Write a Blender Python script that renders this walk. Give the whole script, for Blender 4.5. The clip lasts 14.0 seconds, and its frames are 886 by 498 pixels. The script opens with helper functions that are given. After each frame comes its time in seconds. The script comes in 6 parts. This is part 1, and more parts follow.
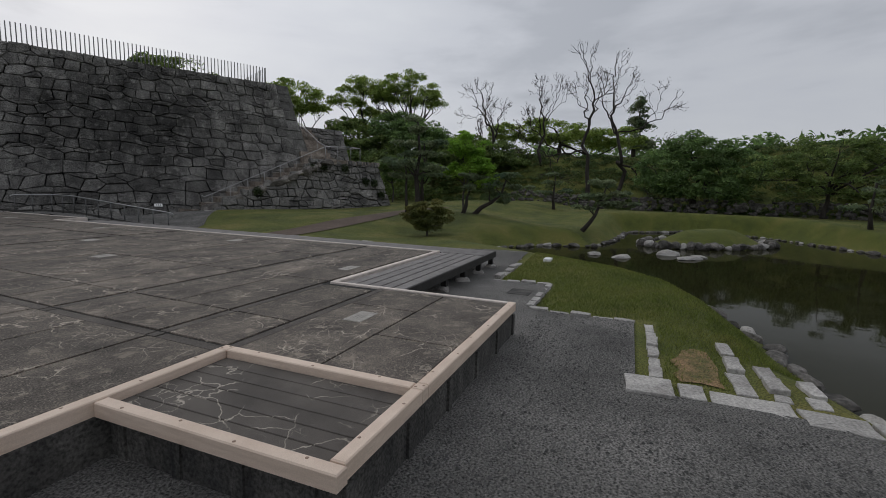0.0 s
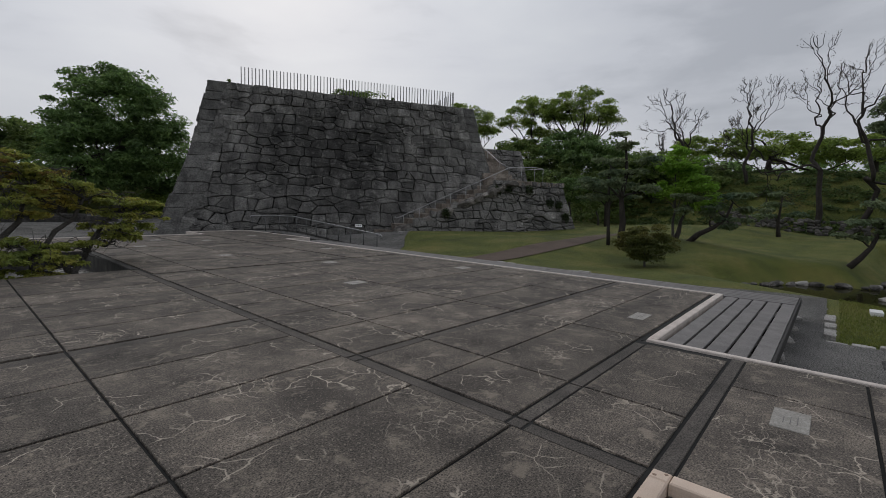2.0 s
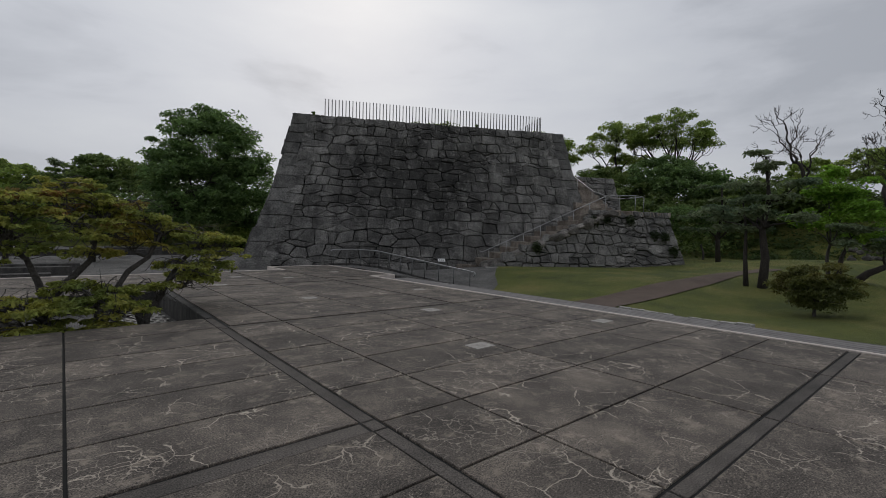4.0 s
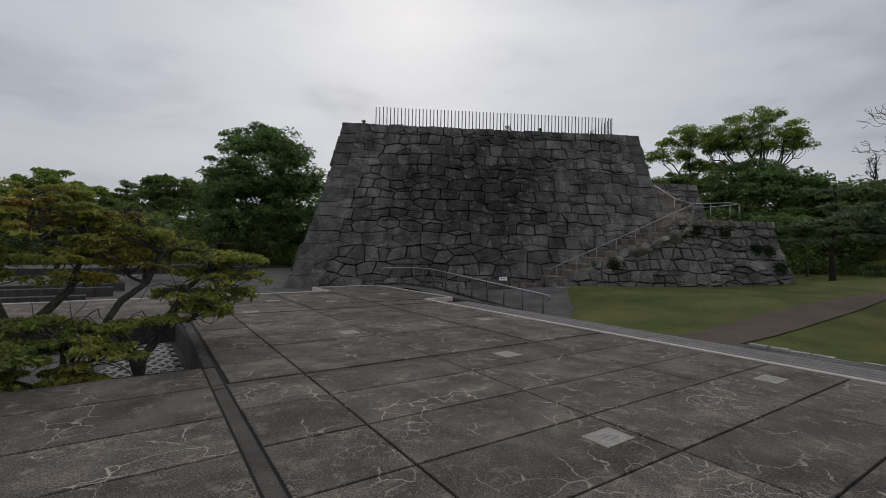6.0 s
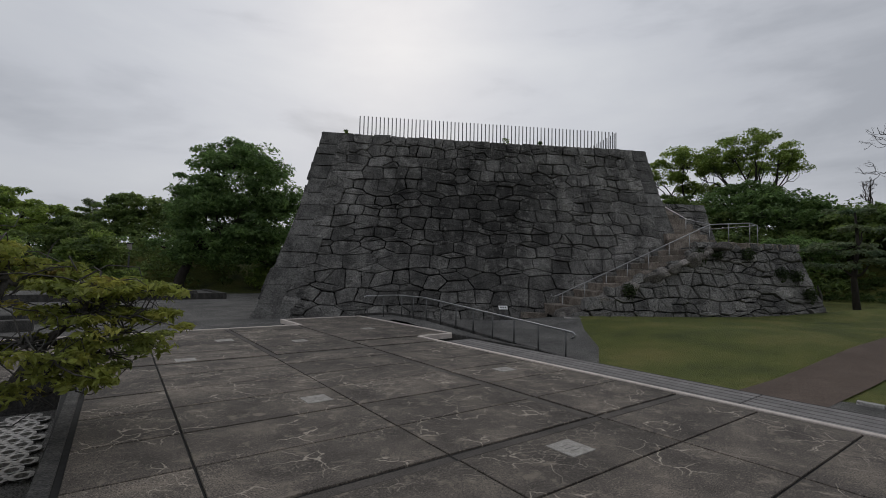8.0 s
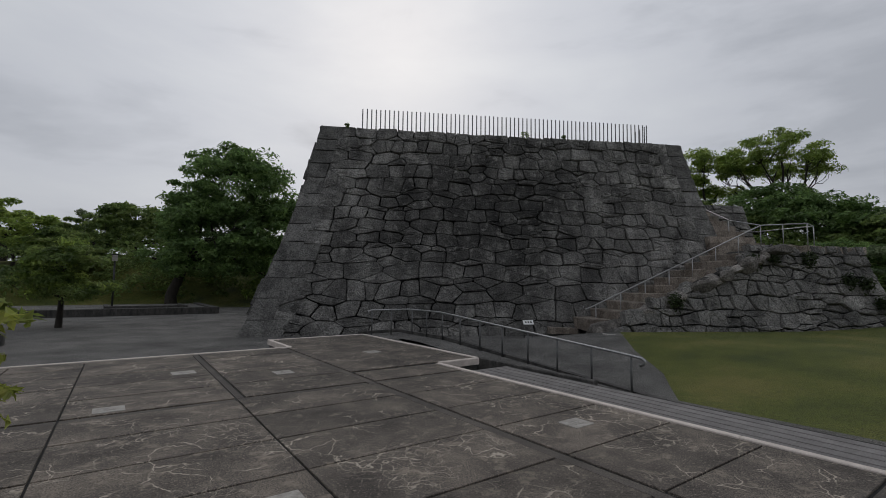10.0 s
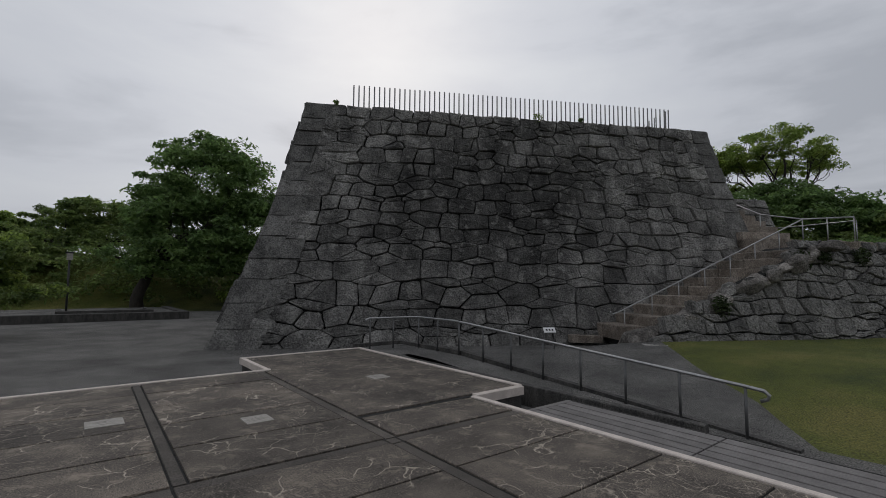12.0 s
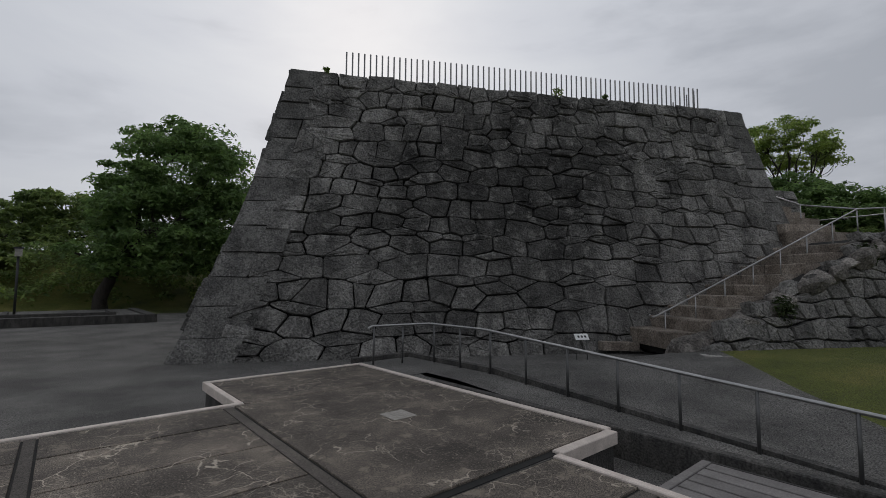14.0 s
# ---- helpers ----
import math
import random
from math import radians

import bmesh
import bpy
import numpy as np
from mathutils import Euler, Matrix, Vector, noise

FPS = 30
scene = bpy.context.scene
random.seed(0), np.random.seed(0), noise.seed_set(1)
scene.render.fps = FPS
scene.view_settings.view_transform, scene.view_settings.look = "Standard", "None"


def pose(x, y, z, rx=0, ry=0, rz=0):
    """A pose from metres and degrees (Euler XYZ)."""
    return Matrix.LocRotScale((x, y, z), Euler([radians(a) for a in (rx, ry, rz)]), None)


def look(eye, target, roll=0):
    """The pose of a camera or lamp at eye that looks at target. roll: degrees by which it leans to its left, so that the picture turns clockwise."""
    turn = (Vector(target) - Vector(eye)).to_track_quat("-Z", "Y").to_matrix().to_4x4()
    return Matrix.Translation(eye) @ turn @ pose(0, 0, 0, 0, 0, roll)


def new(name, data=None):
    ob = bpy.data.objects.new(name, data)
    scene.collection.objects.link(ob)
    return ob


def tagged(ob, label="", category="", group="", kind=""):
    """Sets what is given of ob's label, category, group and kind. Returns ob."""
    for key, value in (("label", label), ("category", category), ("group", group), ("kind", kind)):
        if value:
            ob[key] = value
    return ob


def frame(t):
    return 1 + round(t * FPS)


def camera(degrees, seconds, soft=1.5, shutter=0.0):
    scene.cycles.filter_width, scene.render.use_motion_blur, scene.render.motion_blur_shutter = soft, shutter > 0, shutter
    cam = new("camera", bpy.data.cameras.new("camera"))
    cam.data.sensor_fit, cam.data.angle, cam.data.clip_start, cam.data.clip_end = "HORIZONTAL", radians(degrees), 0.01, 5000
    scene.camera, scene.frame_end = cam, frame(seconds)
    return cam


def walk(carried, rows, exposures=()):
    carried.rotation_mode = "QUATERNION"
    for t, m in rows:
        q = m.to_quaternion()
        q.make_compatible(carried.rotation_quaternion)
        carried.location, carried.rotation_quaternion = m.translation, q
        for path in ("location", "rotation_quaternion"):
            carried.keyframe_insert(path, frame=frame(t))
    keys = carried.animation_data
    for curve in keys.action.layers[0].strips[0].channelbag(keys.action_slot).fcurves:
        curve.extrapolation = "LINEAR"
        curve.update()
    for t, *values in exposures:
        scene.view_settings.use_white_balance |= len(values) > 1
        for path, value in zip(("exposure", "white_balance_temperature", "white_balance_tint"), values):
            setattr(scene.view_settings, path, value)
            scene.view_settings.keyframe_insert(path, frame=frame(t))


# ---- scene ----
cam = camera(87.6, 14.0, soft=0.9)
PATH = [
    (0, (-0.58, -3.025, 1.42), (1.261, -2.288, 1.159), 1.6),
    (0.5, (-0.531, -2.395, 1.419), (1.234, -1.486, 1.171), 1.6),
    (1, (-0.497, -1.736, 1.443), (1.186, -0.68, 1.211), 1.7),
    (1.5, (-0.424, -1.108, 1.436), (1.177, 0.072, 1.223), 1.7),
    (2, (-0.311, -0.501, 1.434), (1.21, 0.783, 1.243), 1.7),
    (2.5, (-0.191, 0.074, 1.439), (1.272, 1.427, 1.268), 1.6),
    (3, (0.033, 0.647, 1.468), (1.451, 2.05, 1.319), 1.7),
    (3.5, (0.268, 1.245, 1.442), (1.647, 2.69, 1.34), 1.5),
    (4, (0.498, 1.736, 1.462), (1.823, 3.232, 1.399), 1.5),
    (6.3, (1.919, 4.056, 1.482), (3.055, 5.702, 1.485), 1.1),
    (6.5, (2.04, 4.293, 1.503), (3.175, 5.939, 1.512), 1.2),
    (7, (2.347, 4.827, 1.512), (3.501, 6.46, 1.559), 1.1),
    (7.5, (2.596, 5.389, 1.502), (3.781, 6.998, 1.59), 1.1),
    (8, (2.864, 5.943, 1.494), (4.066, 7.538, 1.597), 1.1),
    (8.2, (2.968, 6.156, 1.506), (4.171, 7.75, 1.614), 1.2),
    (10.3, (4.061, 8.415, 1.439), (5.246, 10.019, 1.592), 0.6),
    (10.5, (4.111, 8.676, 1.461), (5.307, 10.272, 1.605), 0.8),
    (11, (4.329, 9.216, 1.466), (5.541, 10.801, 1.613), 0.7),
    (11.5, (4.537, 9.782, 1.475), (5.756, 11.36, 1.627), 0.6),
    (12, (4.754, 10.336, 1.481), (6.0, 11.893, 1.634), 0.5),
    (12.5, (4.985, 10.878, 1.469), (6.254, 12.415, 1.634), 0.5),
    (13, (5.195, 11.393, 1.474), (6.472, 12.924, 1.633), 0.5),
    (13.5, (5.398, 11.978, 1.448), (6.685, 13.501, 1.609), 0.4),
    (14, (5.578, 12.514, 1.471), (6.878, 14.027, 1.62), 0.4),
]
walk(cam, [(t, look(e, g, r)) for t, e, g, r in PATH], [(0, 0.16), (1.5, 0.10), (3.5, 0.04), (8, 0.0), (14, 0.04)])

# ---- world, sun, exposure ----
SUN_AZ = math.atan2(0.43, 0.75)
SUN_EL = radians(31)
world = bpy.data.worlds.new("overcast_sky")
scene.world = world
world.use_nodes = True


def build_world():
    nt = world.node_tree
    nt.nodes.clear()
    N = nt.nodes.new
    L = nt.links.new
    out, bg, sky = N("ShaderNodeOutputWorld"), N("ShaderNodeBackground"), N("ShaderNodeTexSky")
    sky.sky_type, sky.sun_disc = "NISHITA", False
    sky.sun_elevation, sky.sun_rotation = SUN_EL, SUN_AZ
    sky.air_density, sky.dust_density, sky.ozone_density = 1.0, 4.0, 1.0
    tc, mp = N("ShaderNodeTexCoord"), N("ShaderNodeMapping")
    mp.inputs["Scale"].default_value = (1.0, 1.4, 4.2)
    mp.inputs["Rotation"].default_value = (0.1, 0.12, 1.55)
    n1, n2 = N("ShaderNodeTexNoise"), N("ShaderNodeTexNoise")
    n1.inputs["Scale"].default_value, n1.inputs["Detail"].default_value = 1.7, 6.0
    n1.inputs["Roughness"].default_value, n1.inputs["Distortion"].default_value = 0.52, 0.25
    n2.inputs["Scale"].default_value, n2.inputs["Detail"].default_value = 0.8, 3.0
    turn = N("ShaderNodeVectorRotate")
    turn.rotation_type = "Z_AXIS"
    turn.inputs["Angle"].default_value = -0.72
    L(tc.outputs["Generated"], turn.inputs["Vector"])
    L(turn.outputs["Vector"], mp.inputs["Vector"])
    L(mp.outputs["Vector"], n1.inputs["Vector"])
    L(mp.outputs["Vector"], n2.inputs["Vector"])
    ramp = N("ShaderNodeValToRGB")
    e = ramp.color_ramp.elements
    e[0].position, e[0].color = 0.33, (3.75, 3.95, 4.38, 1)
    e[1].position, e[1].color = 0.62, (5.05, 5.25, 5.62, 1)
    mid = ramp.color_ramp.elements.new(0.44)
    mid.color = (4.6, 4.8, 5.26, 1)
    L(n1.outputs["Fac"], ramp.inputs["Fac"])
    # the veiled sun brightens the cloud round it
    dot, pw = N("ShaderNodeVectorMath"), N("ShaderNodeMath")
    dot.operation = "DOT_PRODUCT"
    dot.inputs[1].default_value = (math.sin(SUN_AZ) * math.cos(SUN_EL), math.cos(SUN_AZ) * math.cos(SUN_EL), math.sin(SUN_EL))
    L(tc.outputs["Generated"], dot.inputs[0])
    mx = N("ShaderNodeMath")
    mx.operation = "MAXIMUM"
    mx.inputs[1].default_value = 0.0
    L(dot.outputs["Value"], mx.inputs[0])
    pw.operation = "POWER"
    pw.inputs[1].default_value = 4.0
    L(mx.outputs[0], pw.inputs[0])
    glow = N("ShaderNodeMath")
    glow.operation = "MULTIPLY_ADD"
    glow.inputs[1].default_value, glow.inputs[2].default_value = 0.30, 0.72
    L(pw.outputs[0], glow.inputs[0])
    mul = N("ShaderNodeMix")
    mul.data_type, mul.blend_type = "RGBA", "MULTIPLY"
    mul.inputs["Factor"].default_value = 1.0
    L(ramp.outputs["Color"], mul.inputs["A"])
    L(glow.outputs[0], mul.inputs["B"])
    mix = N("ShaderNodeMix")
    mix.data_type = "RGBA"
    mix.inputs["Factor"].default_value = 0.97
    L(sky.outputs["Color"], mix.inputs["A"])
    L(mul.outputs["Result"], mix.inputs["B"])
    L(mix.outputs["Result"], bg.inputs["Color"])
    bg.inputs["Strength"].default_value = 0.126
    L(bg.outputs["Background"], out.inputs["Surface"])


build_world()
sun = new("sun", bpy.data.lights.new("sun", "SUN"))
sun.data.energy, sun.data.angle, sun.data.color = 0.55, radians(60), (1.0, 0.96, 0.9)
sun.matrix_world = look((0, 0, 60), (-math.sin(SUN_AZ) * math.cos(SUN_EL) * 60, -math.cos(SUN_AZ) * math.cos(SUN_EL) * 60, 60 - 60 * math.sin(SUN_EL)))


# ---- materials ----
def material(name, stops, scale=3.0, rough=0.85, bump=0.3, detail=8.0, stretch=(1, 1, 1), fine=None, island=0.0, per_object=0.0, metal=0.0, spots=None, veins=None, bump_dist=0.02, soft_light=0.0, stain=None, patches=None):
    """stops: colours of the large mottling. fine: (scale, strength) of the grain. spots: (scale, size, colour). veins: (scale, width, colour)."""
    m = bpy.data.materials.new(name)
    m.use_nodes = True
    nt = m.node_tree
    N, L = nt.nodes.new, nt.links.new
    b = nt.nodes["Principled BSDF"]
    b.inputs["Roughness"].default_value, b.inputs["Metallic"].default_value = rough, metal
    tc, mp = N("ShaderNodeTexCoord"), N("ShaderNodeMapping")
    mp.inputs["Scale"].default_value = stretch
    L(tc.outputs["Object"], mp.inputs["Vector"])
    big = N("ShaderNodeTexNoise")
    big.inputs["Scale"].default_value, big.inputs["Detail"].default_value, big.inputs["Roughness"].default_value = scale, detail, 0.6
    L(mp.outputs["Vector"], big.inputs["Vector"])
    ramp = N("ShaderNodeValToRGB")
    el = ramp.color_ramp.elements
    for i, c in enumerate(stops):
        pos = 0.32 + 0.36 * i / max(1, len(stops) - 1)
        s = el[i] if i < 2 else el.new(pos)
        s.position, s.color = pos, (*c, 1)
    L(big.outputs["Fac"], ramp.inputs["Fac"])
    col = ramp.outputs["Color"]

    def blend(kind, fac, a, c):
        x = N("ShaderNodeMix")
        x.data_type, x.blend_type = "RGBA", kind
        if isinstance(fac, float):
            x.inputs["Factor"].default_value = fac
        else:
            L(fac, x.inputs["Factor"])
        L(a, x.inputs["A"])
        if isinstance(c, tuple):
            x.inputs["B"].default_value = (*c, 1)
        else:
            L(c, x.inputs["B"])
        return x.outputs["Result"]

    def remap(v, a, c, lo, hi):
        r = N("ShaderNodeMapRange")
        r.inputs["From Min"].default_value, r.inputs["From Max"].default_value = a, c
        r.inputs["To Min"].default_value, r.inputs["To Max"].default_value = lo, hi
        L(v, r.inputs["Value"])
        return r.outputs["Result"]

    height = big.outputs["Fac"]
    if fine:
        g = N("ShaderNodeTexNoise")
        g.inputs["Scale"].default_value, g.inputs["Detail"].default_value = fine[0], 4.0
        L(tc.outputs["Object"], g.inputs["Vector"])
        k = remap(g.outputs["Fac"], 0.3, 0.7, 1 - fine[1], 1 + fine[1])
        col = blend("MULTIPLY", 1.0, col, k)
        height = g.outputs["Fac"]
    if stain:
        # dark run-off stain: a centre, a reach and a strength
        sub, ln_, big2 = N("ShaderNodeVectorMath"), N("ShaderNodeVectorMath"), N("ShaderNodeTexNoise")
        sub.operation, ln_.operation = "SUBTRACT", "LENGTH"
        sub.inputs[1].default_value = stain[0]
        L(tc.outputs["Object"], sub.inputs[0])
        L(sub.outputs["Vector"], ln_.inputs[0])
        big2.inputs["Scale"].default_value, big2.inputs["Detail"].default_value = 0.55, 7.0
        L(mp.outputs["Vector"], big2.inputs["Vector"])
        ad = N("ShaderNodeMath")
        ad.operation = "MULTIPLY_ADD"
        ad.inputs[1].default_value = stain[1] * 2.2
        L(big2.outputs["Fac"], ad.inputs[0])
        L(ln_.outputs["Value"], ad.inputs[2])
        col = blend("MULTIPLY", 1.0, col, remap(ad.outputs[0], stain[1] * 1.55, stain[1] * 2.35, 1 - stain[2], 1.0))
    if spots:
        v = N("ShaderNodeTexNoise")
        v.inputs["Scale"].default_value, v.inputs["Detail"].default_value = spots[0], 5.0
        v.inputs["Roughness"].default_value = 0.7
        L(tc.outputs["Object"], v.inputs["Vector"])
        col = blend("MIX", remap(v.outputs["Fac"], spots[1], spots[1] + 0.06, 0.0, 0.75), col, spots[2])
    if veins:
        # pale branching cracks, broken up, and finer nets inside patches
        def crack(scale, width, warp, lo, hi, at, amount):
            w, off, vo, msk, mm = N("ShaderNodeTexNoise"), N("ShaderNodeMix"), N("ShaderNodeTexVoronoi"), N("ShaderNodeTexNoise"), N("ShaderNodeMath")
            w.inputs["Scale"].default_value, w.inputs["Detail"].default_value = scale * 0.9, 5.0
            L(tc.outputs["Object"], w.inputs["Vector"])
            off.data_type, off.blend_type = "RGBA", "LINEAR_LIGHT"
            off.inputs["Factor"].default_value = warp / scale
            L(tc.outputs["Object"], off.inputs["A"])
            L(w.outputs["Color"], off.inputs["B"])
            vo.feature = "DISTANCE_TO_EDGE"
            vo.inputs["Scale"].default_value = scale
            L(off.outputs["Result"], vo.inputs["Vector"])
            line = remap(vo.outputs["Distance"], width * 0.35, width, 1.0, 0.0)
            msk.inputs["Scale"].default_value, msk.inputs["Detail"].default_value = at, 3.0
            L(tc.outputs["Object"], msk.inputs["Vector"])
            mm.operation = "MULTIPLY"
            L(line, mm.inputs[0])
            L(remap(msk.outputs["Fac"], lo, hi, 0.0, amount), mm.inputs[1])
            return mm.outputs[0]
        col = blend("MIX", crack(veins[0], veins[1], 0.55, 0.51, 0.58, 1.7, 0.9), col, veins[2])
        col = blend("MIX", crack(veins[0] * 2.6, veins[1] * 1.5, 0.6, 0.53, 0.63, 1.1, 0.7), col, veins[2])
    if patches:
        # broad worn patches where the pale aggregate shows
        pt = N("ShaderNodeTexNoise")
        pt.inputs["Scale"].default_value, pt.inputs["Detail"].default_value, pt.inputs["Roughness"].default_value = patches[0], 9.0, 0.72
        L(tc.outputs["Object"], pt.inputs["Vector"])
        col = blend("MIX", remap(pt.outputs["Fac"], patches[1], patches[1] + 0.09, 0.0, 0.62), col, patches[2])
    if island:
        geo = N("ShaderNodeNewGeometry")
        col = blend("MULTIPLY", 1.0, col, remap(geo.outputs["Random Per Island"], 0, 1, 1 - island, 1 + island))
    if per_object:
        oi = N("ShaderNodeObjectInfo")
        col = blend("MULTIPLY", 1.0, col, remap(oi.outputs["Random"], 0, 1, 1 - per_object, 1 + per_object))
    L(col, b.inputs["Base Color"])
    if bump:
        bp = N("ShaderNodeBump")
        bp.inputs["Strength"].default_value, bp.inputs["Distance"].default_value = bump, bump_dist
        L(height, bp.inputs["Height"])
        L(bp.outputs["Normal"], b.inputs["Normal"])
    if soft_light:
        tr, ms = N("ShaderNodeBsdfTranslucent"), N("ShaderNodeMixShader")
        L(col, tr.inputs["Color"])
        ms.inputs["Fac"].default_value = soft_light
        L(b.outputs["BSDF"], ms.inputs[1])
        L(tr.outputs["BSDF"], ms.inputs[2])
        L(ms.outputs["Shader"], nt.nodes["Material Output"].inputs["Surface"])
    return m


M = {}
M["concrete"] = material("weathered_concrete", [(0.040, 0.033, 0.028), (0.088, 0.074, 0.062), (0.165, 0.138, 0.113)], 1.5, 0.88, 0.5, detail=14, fine=(95, 0.95), per_object=0.18, spots=(46.0, 0.575, (0.31, 0.265, 0.215)), veins=(2.9, 0.018, (0.42, 0.365, 0.30)), bump_dist=0.004, patches=(4.6, 0.545, (0.27, 0.226, 0.181)))
M["concrete_band"] = material("band_concrete", [(0.044, 0.038, 0.033), (0.074, 0.064, 0.056), (0.110, 0.095, 0.082)], 1.6, 0.88, 0.3, detail=12, fine=(95, 0.8), per_object=0.12, spots=(46.0, 0.63, (0.19, 0.165, 0.14)), bump_dist=0.004)
M["sunken"] = material("smooth_dark_concrete", [(0.050, 0.043, 0.038), (0.078, 0.068, 0.060), (0.110, 0.096, 0.084)], 1.8, 0.85, 0.3, detail=12, fine=(160, 0.4), per_object=0.06, spots=(80.0, 0.70, (0.20, 0.175, 0.15)), veins=(2.4, 0.013, (0.38, 0.34, 0.29)), bump_dist=0.003)
M["concrete_side"] = material("rough_concrete_face", [(0.028, 0.028, 0.028), (0.06, 0.057, 0.053), (0.10, 0.095, 0.088)], 5, 0.95, 0.5, fine=(45, 0.6), stretch=(1, 1, 0.35))
M["joint"] = material("black_joint", [(0.008, 0.008, 0.008), (0.016, 0.016, 0.015)], 12, 0.95, 0.2)
M["plate"] = material("pale_stone_plate", [(0.24, 0.225, 0.20), (0.38, 0.36, 0.33)], 14, 0.7, 0.15, fine=(90, 0.25))
M["new_wood"] = material("fresh_cypress", [(0.60, 0.465, 0.37), (0.73, 0.59, 0.485)], 3.5, 0.6, 0.1, stretch=(1, 1, 9), fine=(140, 0.08), per_object=0.07)
M["pale_strip"] = material("pale_timber_strip", [(0.52, 0.455, 0.41), (0.68, 0.60, 0.545)], 6, 0.65, 0.12, fine=(90, 0.12), per_object=0.08)
M["knot"] = material("wood_plug", [(0.27, 0.18, 0.13), (0.33, 0.23, 0.17)], 9, 0.6, 0.1)
M["deck"] = material("grey_deck_board", [(0.13, 0.120, 0.117), (0.20, 0.188, 0.182)], 4, 0.7, 0.2, fine=(60, 0.18), per_object=0.12)
M["dark_wood"] = material("black_stained_timber", [(0.018, 0.017, 0.016), (0.035, 0.032, 0.03)], 6, 0.8, 0.2, fine=(50, 0.3))
M["gravel"] = material("dark_gravel", [(0.076, 0.073, 0.069), (0.124, 0.120, 0.113), (0.180, 0.173, 0.163)], 0.8, 0.95, 1.0, detail=12, fine=(55, 0.9), bump_dist=0.03, spots=(38, 0.63, (0.30, 0.29, 0.28)))
M["path"] = material("trodden_earth_path", [(0.085, 0.060, 0.046), (0.125, 0.090, 0.070)], 1.2, 0.95, 0.5, fine=(40, 0.35))
M["grass"] = material("short_lawn", [(0.050, 0.068, 0.010), (0.094, 0.110, 0.016), (0.152, 0.142, 0.034)], 0.55, 0.95, 0.9, detail=12, fine=(45, 0.65), bump_dist=0.04)
M["bare_turf"] = material("worn_turf", [(0.30, 0.19, 0.10), (0.18, 0.13, 0.055), (0.07, 0.085, 0.02)], 4.5, 0.95, 0.8, fine=(50, 0.5), bump_dist=0.03)
M["keep_stone"] = material("dark_weathered_granite", [(0.050, 0.048, 0.046), (0.115, 0.111, 0.105), (0.225, 0.218, 0.204)], 1.5, 0.92, 1.0, detail=13, stretch=(1, 1, 0.5), fine=(20, 0.55), per_object=0.32, island=0.30, spots=(24, 0.625, (0.34, 0.335, 0.315)), bump_dist=0.06, stain=((15.9, 20.9, 4.9), 4.2, 0.56), patches=(3.6, 0.54, (0.24, 0.234, 0.218)))
M["corner_stone"] = material("lichened_corner_granite", [(0.07, 0.068, 0.065), (0.135, 0.131, 0.124), (0.20, 0.195, 0.185)], 1.6, 0.9, 0.7, detail=10, fine=(22, 0.6), per_object=0.22, island=0.12, spots=(26, 0.6, (0.34, 0.335, 0.315)), bump_dist=0.03, patches=(2.4, 0.55, (0.23, 0.225, 0.21)))
M["flank_stone"] = material("grey_wall_granite", [(0.07, 0.068, 0.065), (0.15, 0.145, 0.137), (0.25, 0.24, 0.225)], 1.3, 0.9, 0.9, detail=10, fine=(20, 0.6), per_object=0.26, island=0.15, spots=(24, 0.62, (0.32, 0.31, 0.29)), bump_dist=0.045)
# near-black: the shade deep in the open joints is put into the core's colour
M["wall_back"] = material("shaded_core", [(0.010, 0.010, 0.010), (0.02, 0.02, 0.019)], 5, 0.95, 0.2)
M["rock"] = material("garden_rock", [(0.035, 0.033, 0.030), (0.085, 0.079, 0.072), (0.19, 0.178, 0.165)], 2.5, 0.9, 0.8, fine=(18, 0.45), per_object=0.3, island=0.2, bump_dist=0.04)
M["pale_rock"] = material("pale_granite", [(0.26, 0.245, 0.23), (0.36, 0.345, 0.325), (0.46, 0.44, 0.415)], 3.0, 0.85, 0.5, fine=(40, 0.3), per_object=0.1, bump_dist=0.02)
M["step_stone"] = material("worn_stair_granite", [(0.120, 0.098, 0.080), (0.215, 0.182, 0.152), (0.32, 0.28, 0.24)], 2.2, 0.9, 0.6, detail=10, fine=(25, 0.55), per_object=0.25, patches=(2.5, 0.58, (0.37, 0.33, 0.285)))
M["rusty_rock"] = material("brown_weathered_boulder", [(0.07, 0.063, 0.057), (0.15, 0.137, 0.124), (0.25, 0.23, 0.21)], 2.6, 0.9, 0.9, detail=12, fine=(20, 0.6), per_object=0.4, bump_dist=0.05, patches=(3.0, 0.57, (0.31, 0.285, 0.26)))
M["steel"] = material("dull_steel_tube", [(0.32, 0.32, 0.32), (0.42, 0.42, 0.42)], 8, 0.38, 0.0, metal=0.9)
M["post_steel"] = material("dark_steel_post", [(0.10, 0.10, 0.10), (0.15, 0.15, 0.15)], 8, 0.5, 0.0, metal=0.7)
M["fence"] = material("galvanised_rod", [(0.16, 0.16, 0.16), (0.24, 0.24, 0.24)], 8, 0.5, 0.0, metal=0.6)
M["white_paint"] = material("white_sign_paint", [(0.70, 0.70, 0.69), (0.80, 0.80, 0.79)], 6, 0.5, 0.0)
M["ink"] = material("black_ink", [(0.02, 0.02, 0.02), (0.03, 0.03, 0.03)], 6, 0.6, 0.0)
M["bark"] = material("dark_bark", [(0.022, 0.018, 0.015), (0.05, 0.042, 0.036)], 7, 0.95, 0.8, stretch=(1, 1, 0.3), fine=(30, 0.4), bump_dist=0.03)
